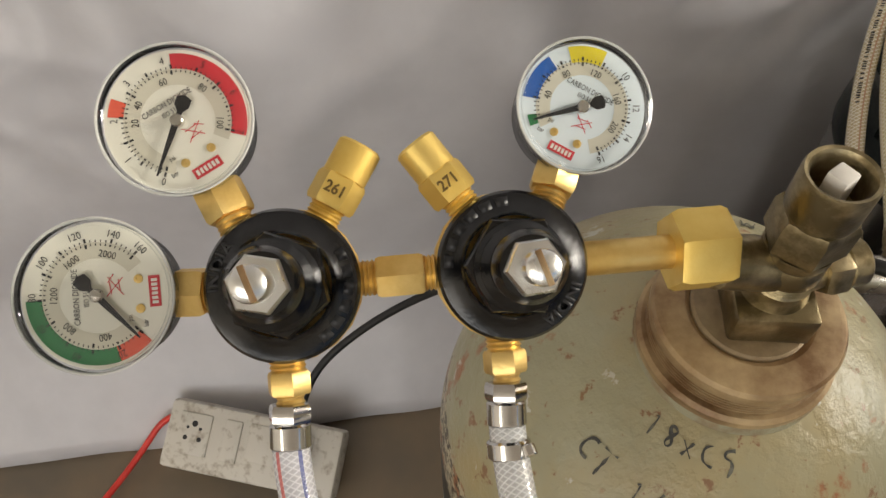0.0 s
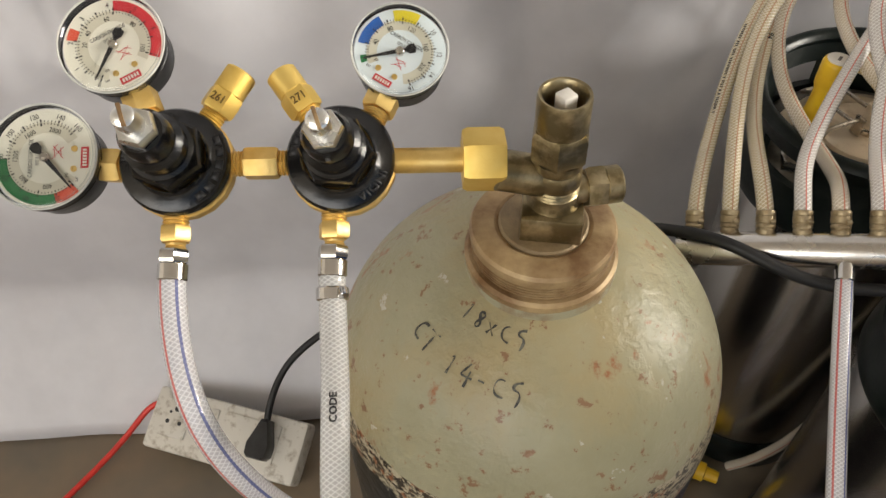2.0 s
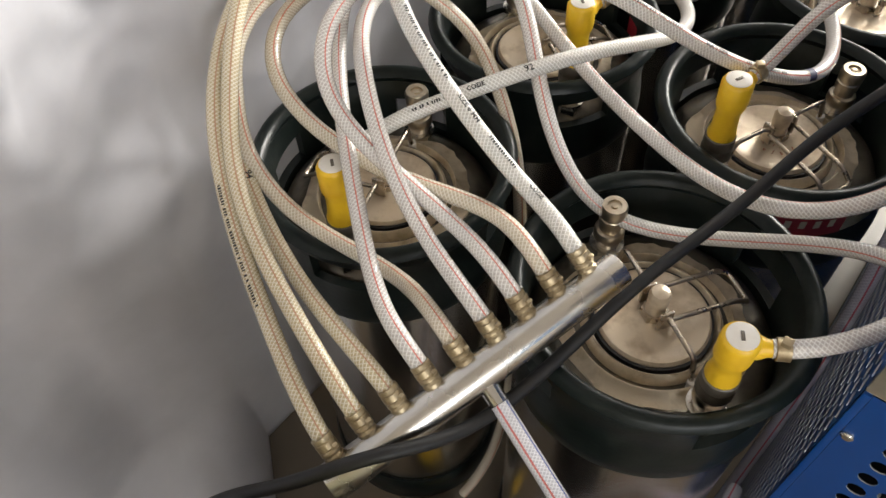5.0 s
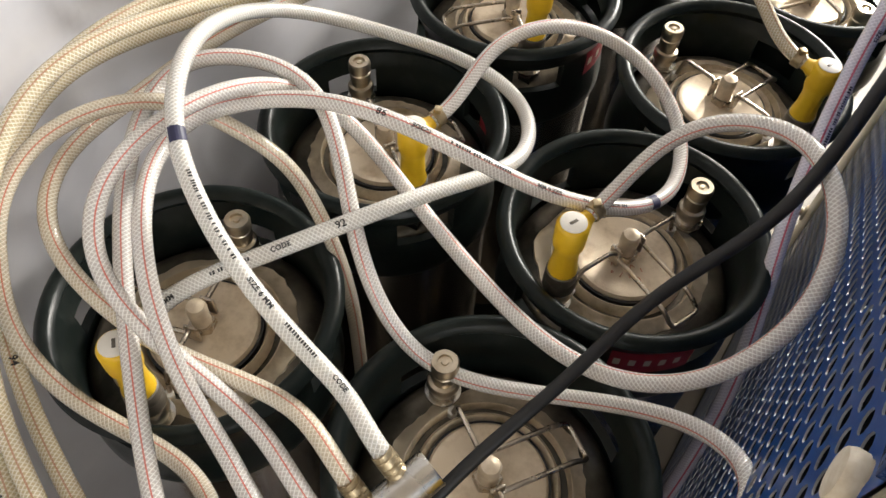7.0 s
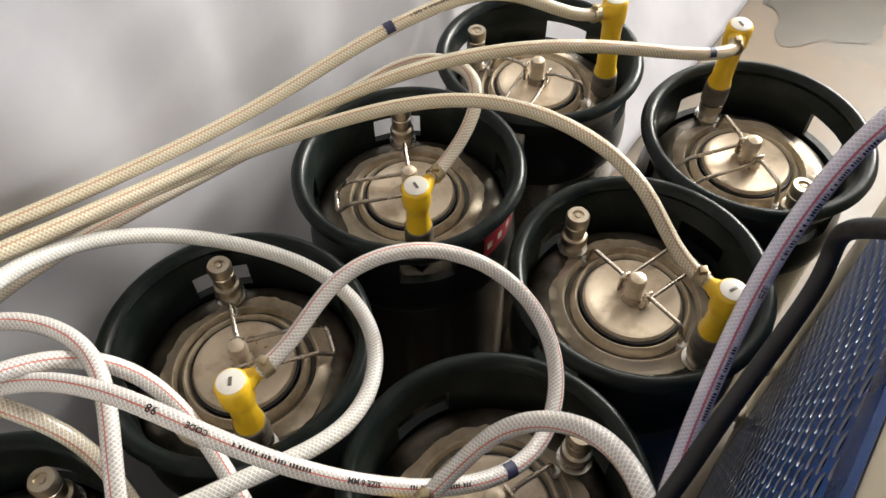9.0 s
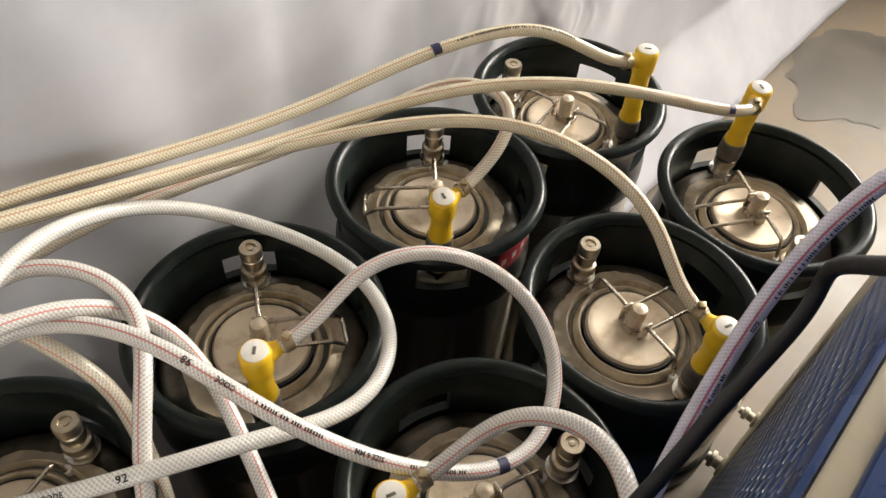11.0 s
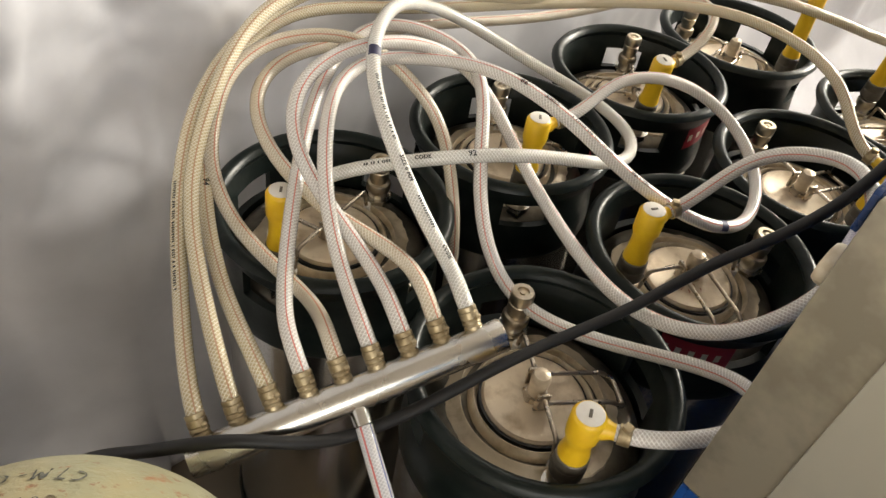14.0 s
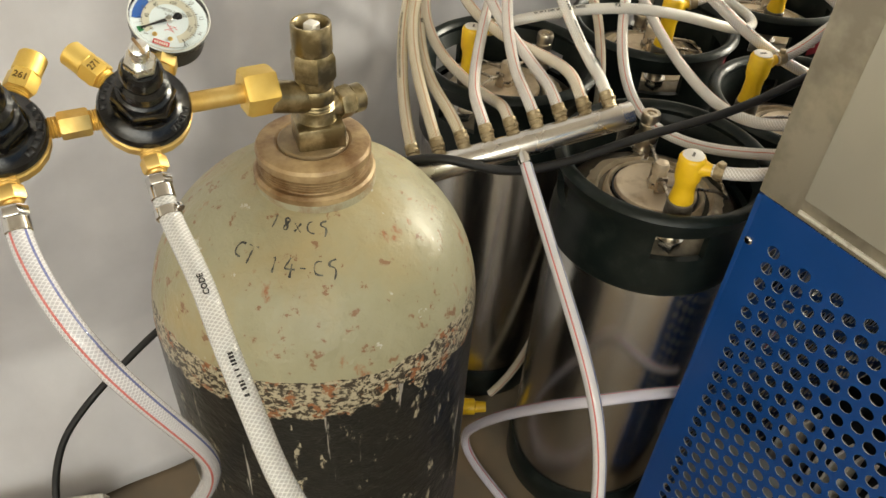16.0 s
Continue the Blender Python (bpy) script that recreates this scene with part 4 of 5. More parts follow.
part("tip", lathe(bmesh.new(), [(0.009, 0.03), (0.012, 0.031), (0.012, 0.046), (0, 0.047)], seg=24), M_GREYCOL, fc)

# ---- gas cylinder ----
CX, CY = 0.290, 0.222
cylinder = thing("gas_cylinder", pose(CX - 0.002, CY + 0.008, 0), "gas cylinder with chipped pale green dome and scuffed black body", "gas cylinder")
# the neck stands a little off the middle of the dome
NECK = (0.002, -0.008, 0)
SHELL_R, DOME_Z, DOME_H = 0.1505, 0.563, 0.148
dome = [(SHELL_R * math.sqrt(max(0, 1 - (i / 24) ** 2)), DOME_Z + DOME_H * i / 24) for i in range(24)]
part("shell", lathe(bmesh.new(), [(0, 0.006), (0.124, 0.004), (0.142, 0.010), (0.1495, 0.024), (SHELL_R, 0.05)] + [(SHELL_R, 0.05 + 0.0425 * i) for i in range(1, 12)] + dome + [(0, 0.7105)], seg=96), M_PAINT, cylinder, "", 60)
part("neck_flange", lathe(bmesh.new(), [(0.0496, 0.680), (0.0501, 0.690), (0.0501, 0.7050), (0.0493, 0.7065), (0.0454, 0.7070)], seg=72), M_FLANGE, cylinder, "painted neck flange with rust on its edge", 30).location = NECK
part("neck_ring", lathe(bmesh.new(), [(0.0493, 0.7055), (0.0499, 0.7070), (0.0499, 0.7115), (0.0477, 0.7135), (0.0444, 0.7138), (0.0437, 0.7150)] + [p for n in range(4) for p in ((0.0457, 0.7156 + 0.0024 * n), (0.0457, 0.7164 + 0.0024 * n), (0.0438, 0.7172 + 0.0024 * n))] + [(0.0437, 0.7252), (0.0465, 0.7262), (0.0467, 0.7325), (0.0452, 0.7352), (0.0416, 0.7362), (0.0312, 0.7366), (0.0283, 0.7350), (0.0296, 0.7320), (0, 0.7320)], seg=72), M_RUST, cylinder, "rusty threaded iron neck ring", 30).location = NECK
part("neck_washer", lathe(bmesh.new(), [(0.0285, 0.7312), (0.0285, 0.7372), (0.0272, 0.7382), (0.0125, 0.7384)], seg=48), M_WASHER, cylinder, "grimy grey washer plate").location = NECK
bm = bmesh.new()
box(bm, (0.0, -0.004, 0.7490), (0.038, 0.032, 0.021), Matrix.Rotation(-0.2, 4, "Z"), 0.0025)
lathe(bm, [(0.0172, 0.757), (0.0150, 0.763), (0.0150, 0.7690), (0.0142, 0.7700), (0.0150, 0.7712), (0.0142, 0.7725), (0.0150, 0.7738), (0.0142, 0.7751), (0.0150, 0.7764), (0.0150, 0.7840), (0.0136, 0.7870), (0.0150, 0.7900), (0.0150, 0.795)], seg=36)
valve = part("valve_body", bm, M_BRONZE, cylinder, "tarnished bronze valve body")
valve.location = (0.0045 + NECK[0], NECK[1], -0.003)
bm = bmesh.new()
hexbar(bm, (0, 0, 0.794), (0, 0, 0.816), 0.0178, 0.3, 0.1)
part("valve_hex", bm, M_BRONZE, valve)
bm = bmesh.new()
lathe(bm, [(0.0145, 0.8155), (0.0152, 0.818), (0.0152, 0.8365), (0.0145, 0.8385), (0.0130, 0.8380), (0.0116, 0.8355), (0.0112, 0.820), (0, 0.820)], seg=40)
part("valve_mouth", bm, M_BRONZE, valve)
bm = bmesh.new()
box(bm, (0.001, 0.0, 0.829), (0.0092, 0.0092, 0.018), Matrix.Rotation(0.5, 4, "Z"), 0.0012)
part("spindle", bm, M_WHITE, valve, "pale square spindle tip")
bm = bmesh.new()
rod(bm, (0.010, 0, 0.765), (0.020, 0.002, 0.765), 0.0088)
hexbar(bm, (0.019, 0.002, 0.765), (0.031, 0.003, 0.765), 0.0134, 0.2)
rod(bm, (0.030, 0.003, 0.765), (0.041, 0.004, 0.765), 0.0118)
part("side_plug", bm, M_BRONZE, valve)
bm = bmesh.new()
rod(bm, (-0.006, 0, 0.778), (-0.036, 0.001, 0.786), 0.0125)
part("inlet_stub", bm, M_BRONZE, valve)


def dome_point(angle, s):
    """A point on the painted dome: direction round it, and share of the way from the shoulder to the top."""
    r = SHELL_R * math.sqrt(1 - s * s)
    return Vector((r * math.cos(angle), r * math.sin(angle), DOME_Z + DOME_H * s))


# brush-drawn characters: strokes in a box one unit high
BRUSH = {
    "1": [[(0.2, 0.8), (0.35, 1.0), (0.3, 0.5), (0.25, 0.0)]],
    "8": [[(0.55, 0.85), (0.3, 1.0), (0.1, 0.8), (0.35, 0.55), (0.55, 0.25), (0.3, 0.0), (0.1, 0.25), (0.4, 0.55), (0.6, 0.85)]],
    "4": [[(0.45, 1.0), (0.2, 0.6), (0.0, 0.35), (0.4, 0.38), (0.75, 0.4)], [(0.55, 0.7), (0.5, 0.3), (0.45, -0.1)]],
    "x": [[(0.05, 0.7), (0.3, 0.4), (0.55, 0.1)], [(0.55, 0.75), (0.3, 0.4), (0.1, 0.1)]],
    "0": [[(0.55, 0.95), (0.2, 0.9), (0.05, 0.5), (0.2, 0.1), (0.6, 0.1)]],
    "5": [[(0.7, 1.0), (0.2, 0.95), (0.15, 0.6), (0.5, 0.62), (0.6, 0.3), (0.35, -0.15)]],
    "C": [[(0.65, 0.9), (0.3, 1.0), (0.05, 0.55), (0.2, 0.1), (0.65, 0.15)]],
    "T": [[(0.0, 0.95), (0.4, 0.9), (0.75, 0.95)], [(0.4, 0.9), (0.35, 0.45), (0.3, -0.1)]],
    "M": [[(0.05, 0.0), (0.12, 0.5), (0.2, 1.0)], [(0.2, 1.0), (0.35, 0.45), (0.42, 0.35)], [(0.42, 0.35), (0.6, 0.7), (0.7, 1.0)], [(0.7, 1.0), (0.74, 0.5), (0.78, 0.0)]],
    "-": [[(0.15, 0.5), (0.3, 0.52), (0.5, 0.5)]],
}


def brushed(word, angle, share, height, tilt, mat, label, width=0.0009):
    """A word painted by hand on the dome, one part a character."""
    down = SHELL_R * math.sqrt(1 - share * share)
    slope = math.hypot(SHELL_R * share / math.sqrt(1 - share * share), DOME_H)
    x = 0.0
    for ch in word:
        bm = bmesh.new()
        for stroke in BRUSH.get(ch, []):
            p3 = []
            for u, v in stroke:
                dx, dy = x + u * height * 0.9, v * height + tilt * (x + u * height)
                p3.append(dome_point(radians(angle) + dx / down, min(0.985, share + dy / slope)))
            fine, rows = spline([p3[0], p3[0]] + p3[1:-1] + [p3[-1], p3[-1]], 22), []
            for i, p in enumerate(fine):
                t = Vector(fine[min(21, i + 1)] - fine[max(0, i - 1)]).normalized()
                n = Vector((p[0], p[1], p[2] - DOME_Z)).normalized()
                w = t.cross(n).normalized() * width * (0.75 + 0.9 * noise.noise(Vector(p) * 210))
                q = Vector(p) * 1.0 + n * 0.0007
                rows.append((bm.verts.new(q + w), bm.verts.new(q - w)))
            for a, b in zip(rows, rows[1:]):
                bm.faces.new((a[0], b[0], b[1], a[1]))
        if len(bm.faces):
            part("painted_character", bm, mat, cylinder, label)
        else:
            bm.free()
        x += height * (0.85 if BRUSH.get(ch) else 0.35)


HAND = "faded black hand-painted character"
brushed("18x05", -140, 0.885, 0.0115, -0.12, M_INKFADE, HAND)
brushed("CT", -153, 0.765, 0.0135, 0.0, M_INKFADE, HAND)
brushed("14-C5", -133, 0.752, 0.0135, -0.08, M_INKFADE, HAND)
brushed("18x05", 42, 0.885, 0.0115, 0.0, M_INKFADE, HAND)
brushed("CTM-C", 40, 0.765, 0.0135, 0.0, M_INKFADE, HAND)

# ---- twin gas regulator ----
# the row of fittings drops a little towards the cylinder, and faces up and forwards
ROW, EN = Vector((0.9989, -0.0187, -0.0419)).normalized(), Vector((0.0247, -0.55, 0.8348)).normalized()
ROWV = EN.cross(ROW).normalized()
REG = Matrix.Translation((0.1722, 0.2253, 0.7959)) @ Matrix(((ROW.x, ROWV.x, EN.x), (ROW.y, ROWV.y, EN.y), (ROW.z, ROWV.z, EN.z))).to_4x4()
regulator = thing("twin_gas_regulator", REG, "brass twin regulator with black bonnets and three gauges on the cylinder", "gas regulator")
MM = 0.001


def V(u, v, n=0.0):
    return Vector((u, v, n)) * MM


def reg_part(name, mat, steps, parent=regulator, label=""):
    bm = bmesh.new()
    for fn, a, b, r, *more in steps:
        fn(bm, V(*a), V(*b), r * MM, *more)
    return part(name, bm, mat, parent, label)


def bonnet(cu, cv, tilt, country_at, bars_at):
    """A black spring bonnet with its adjusting screw over a brass body."""
    reg_part("body", M_BRASS, [(rod, (cu, cv, -24), (cu, cv, -8), 24), (rod, (cu, cv, -14), (cu, cv, -4), 31.6)], label="brass regulator body")
    axis = Vector((tilt[0], tilt[1], 80.0)).normalized()
    tip = Matrix.Translation(V(cu, cv)) @ UP.rotation_difference(axis).to_matrix().to_4x4()
    bm = bmesh.new()
    lathe(bm, [(z[0] * MM, z[1] * MM) for z in ((29.2, -2), (30.8, -0.5), (30.8, 3), (29.5, 5), (22, 8), (20.5, 10), (20.0, 12))], tip, 64)
    cap = part("bonnet", bm, M_BLACK, regulator, "glossy black enamelled bonnet")
    bm = bmesh.new()
    hexbar(bm, tip @ V(0, 0, 7), tip @ V(0, 0, 22), 0.0212, 0.2, 0.06)
    part("bonnet_hex", bm, M_BLACK, cap)
    bm = bmesh.new()
    lathe(bm, [(z[0] * MM, z[1] * MM) for z in ((17.5, 22), (17.5, 27), (15.5, 28.5), (15.2, 34), (16, 35), (16, 39), (13.2, 42), (13.2, 52), (11, 56), (0, 57))], tip, 40)
    part("neck", bm, M_BLACK, cap)
    bm = bmesh.new()
    hexbar(bm, tip @ V(0, 0, 57), tip @ V(0, 0, 65), 0.0104, 0.35)
    part("lock_nut", bm, M_ZINC, cap, "zinc-plated lock nut")
    bm = bmesh.new()
    lathe(bm, [(z[0] * MM, z[1] * MM) for z in ((6.0, 64), (6.1, 66), (6.1, 76.5), (5.6, 78.6), (3.6, 80.2), (0, 80.6))], tip, 28)
    screw = part("adjusting_screw", bm, M_ZINC, cap)
    bm = bmesh.new()
    box(bm, V(0, 0, 80.2), (0.0020, 0.0118, 0.0016), tip @ Matrix.Rotation(0.3, 4, "Z"), 0.0002)
    part("screw_slot", bm, M_RUST, cap, "rusty screwdriver slot")

    def round_rim(x, y, mid):
        a = mid - x / (25.6 * MM)
        rr = 25.6 * MM + y
        return tip @ Vector((rr * math.cos(a), rr * math.sin(a), 0.0071))

    bm = bmesh.new()
    lettered(bm, "INDIA", 0.0072, lambda x, y: round_rim(x, y, country_at), 1.1)
    ob = flat_part("raised_letters", bm, M_BLACKMATT, cap, "raised black letters")
    ob.modifiers.new("depth", "SOLIDIFY").thickness = 0.0012
    for i in range(6):
        bm = bmesh.new()
        x0 = -0.019 + 0.0068 * i
        bm.faces.new([bm.verts.new(round_rim(x, y, bars_at)) for x, y in ((x0, -0.0026), (x0 + 0.0048, -0.0026), (x0 + 0.0048, 0.0026), (x0, 0.0026))])
        ob = flat_part("raised_bar", bm, M_BLACKMATT, cap)
        ob.modifiers.new("depth", "SOLIDIFY").thickness = 0.0012


bonnet(-2, 0, (-4, -1), -0.75, 2.35)
bonnet(-94.5, 0, (-1, 2), 2.75, -0.25)
reg_part("joining_nipple", M_BRASS, [(thread, (-67, 0, -6), (-29, 0, -6), 7.6), (hexbar, (-57.5, 0, -6), (-38, 0, -6), 9.6, 0.52)], label="brass hexagonal joining nipple")
reg_part("inlet_pipe", M_BRASS, [(rod, (27, 0, -6), (72, 0, -6), 7.4)], label="plain brass inlet pipe")
reg_part("inlet_nut", M_GOLD, [(hexbar, (67.5, 0, -6), (92, 0, -6), 18.6, 0.35)], label="large bright hexagonal brass nut")
for cu in (-7, -96.5):
    reg_part("outlet_fitting", M_BRASS, [(thread, (cu, -24, -8), (cu, -36, -8), 7.6), (hexbar, (cu, -35, -8), (cu, -44.5, -8), 9.2, 0.25), (thread, (cu, -44, -8), (cu, -49, -8), 6.0)], label="threaded brass outlet")
    reg_part("hose_nut", M_CHROME, [(hexbar, (cu - 0.5, -48.5, -8), (cu - 1, -56, -8), 9.0, 0.25), (rod, (cu - 1, -56, -8), (cu - 1.5, -66.5, -8), 8.4)], label="zinc-plated hose ferrule")
reg_part("crimp_band", M_CHROME, [(rod, (-8.5, -72, -8), (-8.5, -80, -8), 9.3), (rod, (-2, -74, -1), (-1, -78, 1), 3)], label="crimped steel band")


def relief(cu, cv, direction, number):
    d = Vector((math.cos(direction), math.sin(direction), 0))
    at = lambda s: Vector((cu, cv, -6)) + d * s
    body = reg_part("relief_valve", M_GOLD, [(thread, at(26), at(37), 7.6), (hexbar, at(36.5), at(50), 10.6, 0.0), (rod, at(49), at(65), 9.4)], label="brass relief valve stamped with a number")
    bm = bmesh.new()
    side = Vector((d.y, -d.x, 0))
    lettered(bm, number, 0.0066, lambda x, y: (at(43.5) * MM + Vector((0, 0, 9.45 * MM))) + side * x + d * y, 0.9)
    flat_part("stamped_number", bm, M_STAMP, body)


relief(-94.5, 0, radians(57), "261")
relief(-1, 0, radians(124), "271")


def gauge(at, stem_from, radius, spin, start, sweep, zones, outer, inner, needle, dial_mat, band):
    """A round pressure gauge: case, dial with its zones, marks and figures, needle and clear lens."""
    R = radius * MM
    c = V(*at)
    base = Matrix.Translation(c)
    bm = bmesh.new()
    lathe(bm, [(0, -0.030), (R * 0.86, -0.030), (R * 0.95, -0.026), (R * 0.99, -0.008), (R * 0.985, -0.0046), (0, -0.0046)], base, 64)
    case = part("gauge", bm, M_BLACKMATT, regulator, "round pressure gauge with a black case")
    bm = bmesh.new()
    s0, s1 = V(*stem_from), c + Vector((0, 0, -0.019))
    d = (s1 - s0).normalized()
    hexbar(bm, s0 + d * 0.004, s1 - d * R * 0.9, 0.0105, 0.4)
    thread(bm, s0 - d * 0.006, s0 + d * 0.006, 0.0078)
    part("stem", bm, M_BRASS, case, "square brass stem")
    part("dial", lathe(bmesh.new(), [(R * 0.985, -0.0042), (R * 0.98, -0.0040), (0, -0.0040)], base, 64), dial_mat, case)

    def ring(name, mat, f0, f1, r0, r1, z, label=""):
        bm = bmesh.new()
        n = max(2, int(abs(f1 - f0) * 60))
        rows = []
        for i in range(n + 1):
            a = radians(start - sweep * (f0 + (f1 - f0) * i / n))
            rows.append([bm.verts.new(c + Vector((r * R * math.cos(a), r * R * math.sin(a), z))) for r in (r0, r1)])
        for a, b in zip(rows, rows[1:]):
            bm.faces.new((a[0], a[1], b[1], b[0]))
        part(name, bm, mat, case, label)

    if band:
        ring("scale_band", M_BAND, -0.04, 1.04, 0.50, 0.72, -0.0039)
    for f0, f1, mat, r0, r1, word in zones:
        ring("zone", mat, f0, f1, r0, r1, -0.0038, word)
    bm = bmesh.new()
    for k in range(51):
        f, long = k / 50, k % 5 == 0
        a = radians(start - sweep * f)
        e, t = Vector((math.cos(a), math.sin(a), 0)), Vector((-math.sin(a), math.cos(a), 0)) * (0.00042 if long else 0.00022)
        for r0, r1 in ((0.72, 0.78 if long else 0.75), (0.64 if k % 10 == 0 else 0.67, 0.70)):
            bm.faces.new([bm.verts.new(c + e * R * r + t * q + Vector((0, 0, -0.0037))) for r, q in ((r0, -1), (r1, -1), (r1, 1), (r0, 1))])
    part("scale_marks", bm, M_INK, case)
    bm = bmesh.new()
    for words, rr, size in ((outer, 0.84, 0.0042), (inner, 0.56, 0.0040)):
        for f, word in words:
            a = radians(start - sweep * f)
            e, t = Vector((math.cos(a), math.sin(a), 0)), Vector((math.sin(a), -math.cos(a), 0))
            lettered(bm, word, size, lambda x, y: c + e * (R * rr + y) + t * x + Vector((0, 0, -0.0037)), 0.85)
    ca, sa = math.cos(radians(spin)), math.sin(radians(spin))
    tx, ty = Vector((ca, sa, 0)), Vector((-sa, ca, 0))
    for word, yy, size in (("CARBON DIOXIDE", 0.28, 0.0033), ("ISO 5171", 0.15, 0.0028), ("psi", -0.40, 0.0028), ("bar", -0.60, 0.0028)):
        xx = {"psi": -0.34, "bar": -0.42}.get(word, 0)
        lettered(bm, word, size, lambda x, y: c + tx * (x + xx * R) + ty * (y + yy * R) + Vector((0, 0, -0.0037)), 0.78)
    flat_part("figures", bm, M_INK, case)
    # no-oil sign in red strokes, and the red name plate with its writing as bars
    bm = bmesh.new()
    at2 = lambda x, y, z=-0.0037: c + tx * x * R + ty * y * R + Vector((0, 0, z))
    for x0, y0, x1, y1 in ((-0.02, -0.12, 0.22, -0.34), (0.24, -0.14, -0.02, -0.34), (0.0, -0.18, 0.18, -0.16), (0.02, -0.30, 0.20, -0.28), (0.16, -0.14, 0.27, -0.22)):
        a, b = at2(x0, y0), at2(x1, y1)
        w = (b - a).cross(UP).normalized() * 0.00016
        bm.faces.new([bm.verts.new(q) for q in (a + w, b + w, b - w, a - w)])
    part("no_oil_sign", bm, M_RED, case)
    bm = bmesh.new()
    bm.faces.new([bm.verts.new(at2(x, y)) for x, y in ((-0.21, -0.82), (0.21, -0.82), (0.21, -0.67), (-0.21, -0.67))])
    plate = part("name_plate", bm, M_RED, case, "red name plate with white bars")
    bm = bmesh.new()
    for i in range(6):
        x = -0.17 + 0.06 * i
        bm.faces.new([bm.verts.new(at2(*q, -0.0036)) for q in ((x, -0.785), (x + 0.04, -0.785), (x + 0.04, -0.705), (x, -0.705))])
    part("plate_bars", bm, M_WHITE, case)
    for x in (-0.22, 0.18):
        bm = bmesh.new()
        lathe(bm, [(0.0018, 0), (0.0017, 0.0006), (0.0007, 0.0007), (0.0006, 0.0003), (0, 0.0003)], Matrix.Translation(at2(x, -0.54, -0.0040)), 16)
        part("dial_screw", bm, M_BRASS, case)
    a = radians(needle)
    e, t = Vector((math.cos(a), math.sin(a), 0)), Vector((-math.sin(a), math.cos(a), 0))
    bm = bmesh.new()
    outline = [(0.80, 0.012), (0.10, 0.045), (-0.12, 0.035), (-0.20, 0.10), (-0.32, 0.10), (-0.36, 0.0), (-0.32, -0.10), (-0.20, -0.10), (-0.12, -0.035), (0.10, -0.045), (0.80, -0.012)]
    lo, hi = ([bm.verts.new(c + e * R * x + t * R * y + Vector((0, 0, z))) for x, y in outline] for z in (-0.0022, -0.0018))
    bm.faces.new(hi)
    bm.faces.new(lo[::-1])
    for i in range(len(lo)):
        bm.faces.new((lo[i], lo[(i + 1) % len(lo)], hi[(i + 1) % len(lo)], hi[i]))
    part("needle", bm, M_BLACKMATT, case)
    part("hub", lathe(bmesh.new(), [(0.0026, -0.0040), (0.0026, -0.0013), (0.0021, -0.0008), (0.0008, -0.0008), (0, -0.0005)], base, 20), M_TUBE, case)
    lens = part("lens", lathe(bmesh.new(), [(R * 0.99, 0.0018), (R * 0.95, 0.0024), (R * 0.92, 0.0014), (R * 0.5, 0.0018), (0, 0.0020)], base, 64), M_GLASS, case, "clear plastic lens")
    lens.visible_shadow = False
    bm = bmesh.new()
    lathe(bm, [(R * 1.0, -0.007), (R * 1.035, -0.0065), (R * 1.04, 0.0005), (R * 1.02, 0.0025), (R * 0.985, 0.0030), (R * 0.97, 0.0015)], base, 72)
    part("bezel", bm, M_RIMCLEAR, case, "clear shiny bezel").visible_shadow = False
    # a thin pale ring draws the white highlight round the clear bezel
    bm = bmesh.new()
    wire(bm, [c + Vector((R * 1.03 * math.cos(q), R * 1.03 * math.sin(q), 0.0006)) for q in np.linspace(0, 2 * math.pi, 73)], 0.0006, 6)
    part("bezel_highlight", bm, M_RIM, case, "pale ring painted as the bezel's highlight")


gauge((-129.5, 68, 8), (-112, 26, -6), 28.8, 28, 253, 267, [(0.30, 0.36, M_REDLIGHT, 0.72, 0.93, "red zone"), (0.60, 1.01, M_RED, 0.72, 0.93, "red zone")],
      [(i / 7, str(i)) for i in range(0, 8)], [(0.275, "20"), (0.37, "40"), (0.55, "60"), (0.76, "80"), (0.97, "100")], 247, M_DIAL, True)
gauge((-164.5, 2.5, 9), (-122, 0, -6), 28.8, 90, 315, 270, [(0.11, 0.5, M_GREEN, 0.72, 0.93, "green zone"), (0.0, 0.11, M_REDLIGHT, 0.72, 0.93, "red zone")],
      [(0.1, "20"), (0.25, "40"), (0.40, "60"), (0.51, "80"), (0.633, "100"), (0.77, "120"), (0.90, "140"), (1.0, "160")], [(0.144, "400"), (0.33, "800"), (0.515, "1200"), (0.71, "1600"), (0.896, "2000")], 311, M_DIAL, True)
gauge((33, 62.5, 6), (17, 26, -6), 27.0, -32, 190, 265, [(0.094, 0.27, M_BLUEPRINT, 0.70, 0.93, "blue zone"), (0.347, 0.49, M_YELLOWPRINT, 0.70, 0.95, "yellow zone"), (-0.02, 0.025, M_GREEN, 0.72, 0.86, "green zone")],
      [(0.6, "10"), (0.735, "12"), (0.86, "14"), (1.0, "16")], [(0.13, "40"), (0.30, "80"), (0.48, "120"), (0.68, "160"), (0.857, "200")], 190, M_DIALBLUE, True)

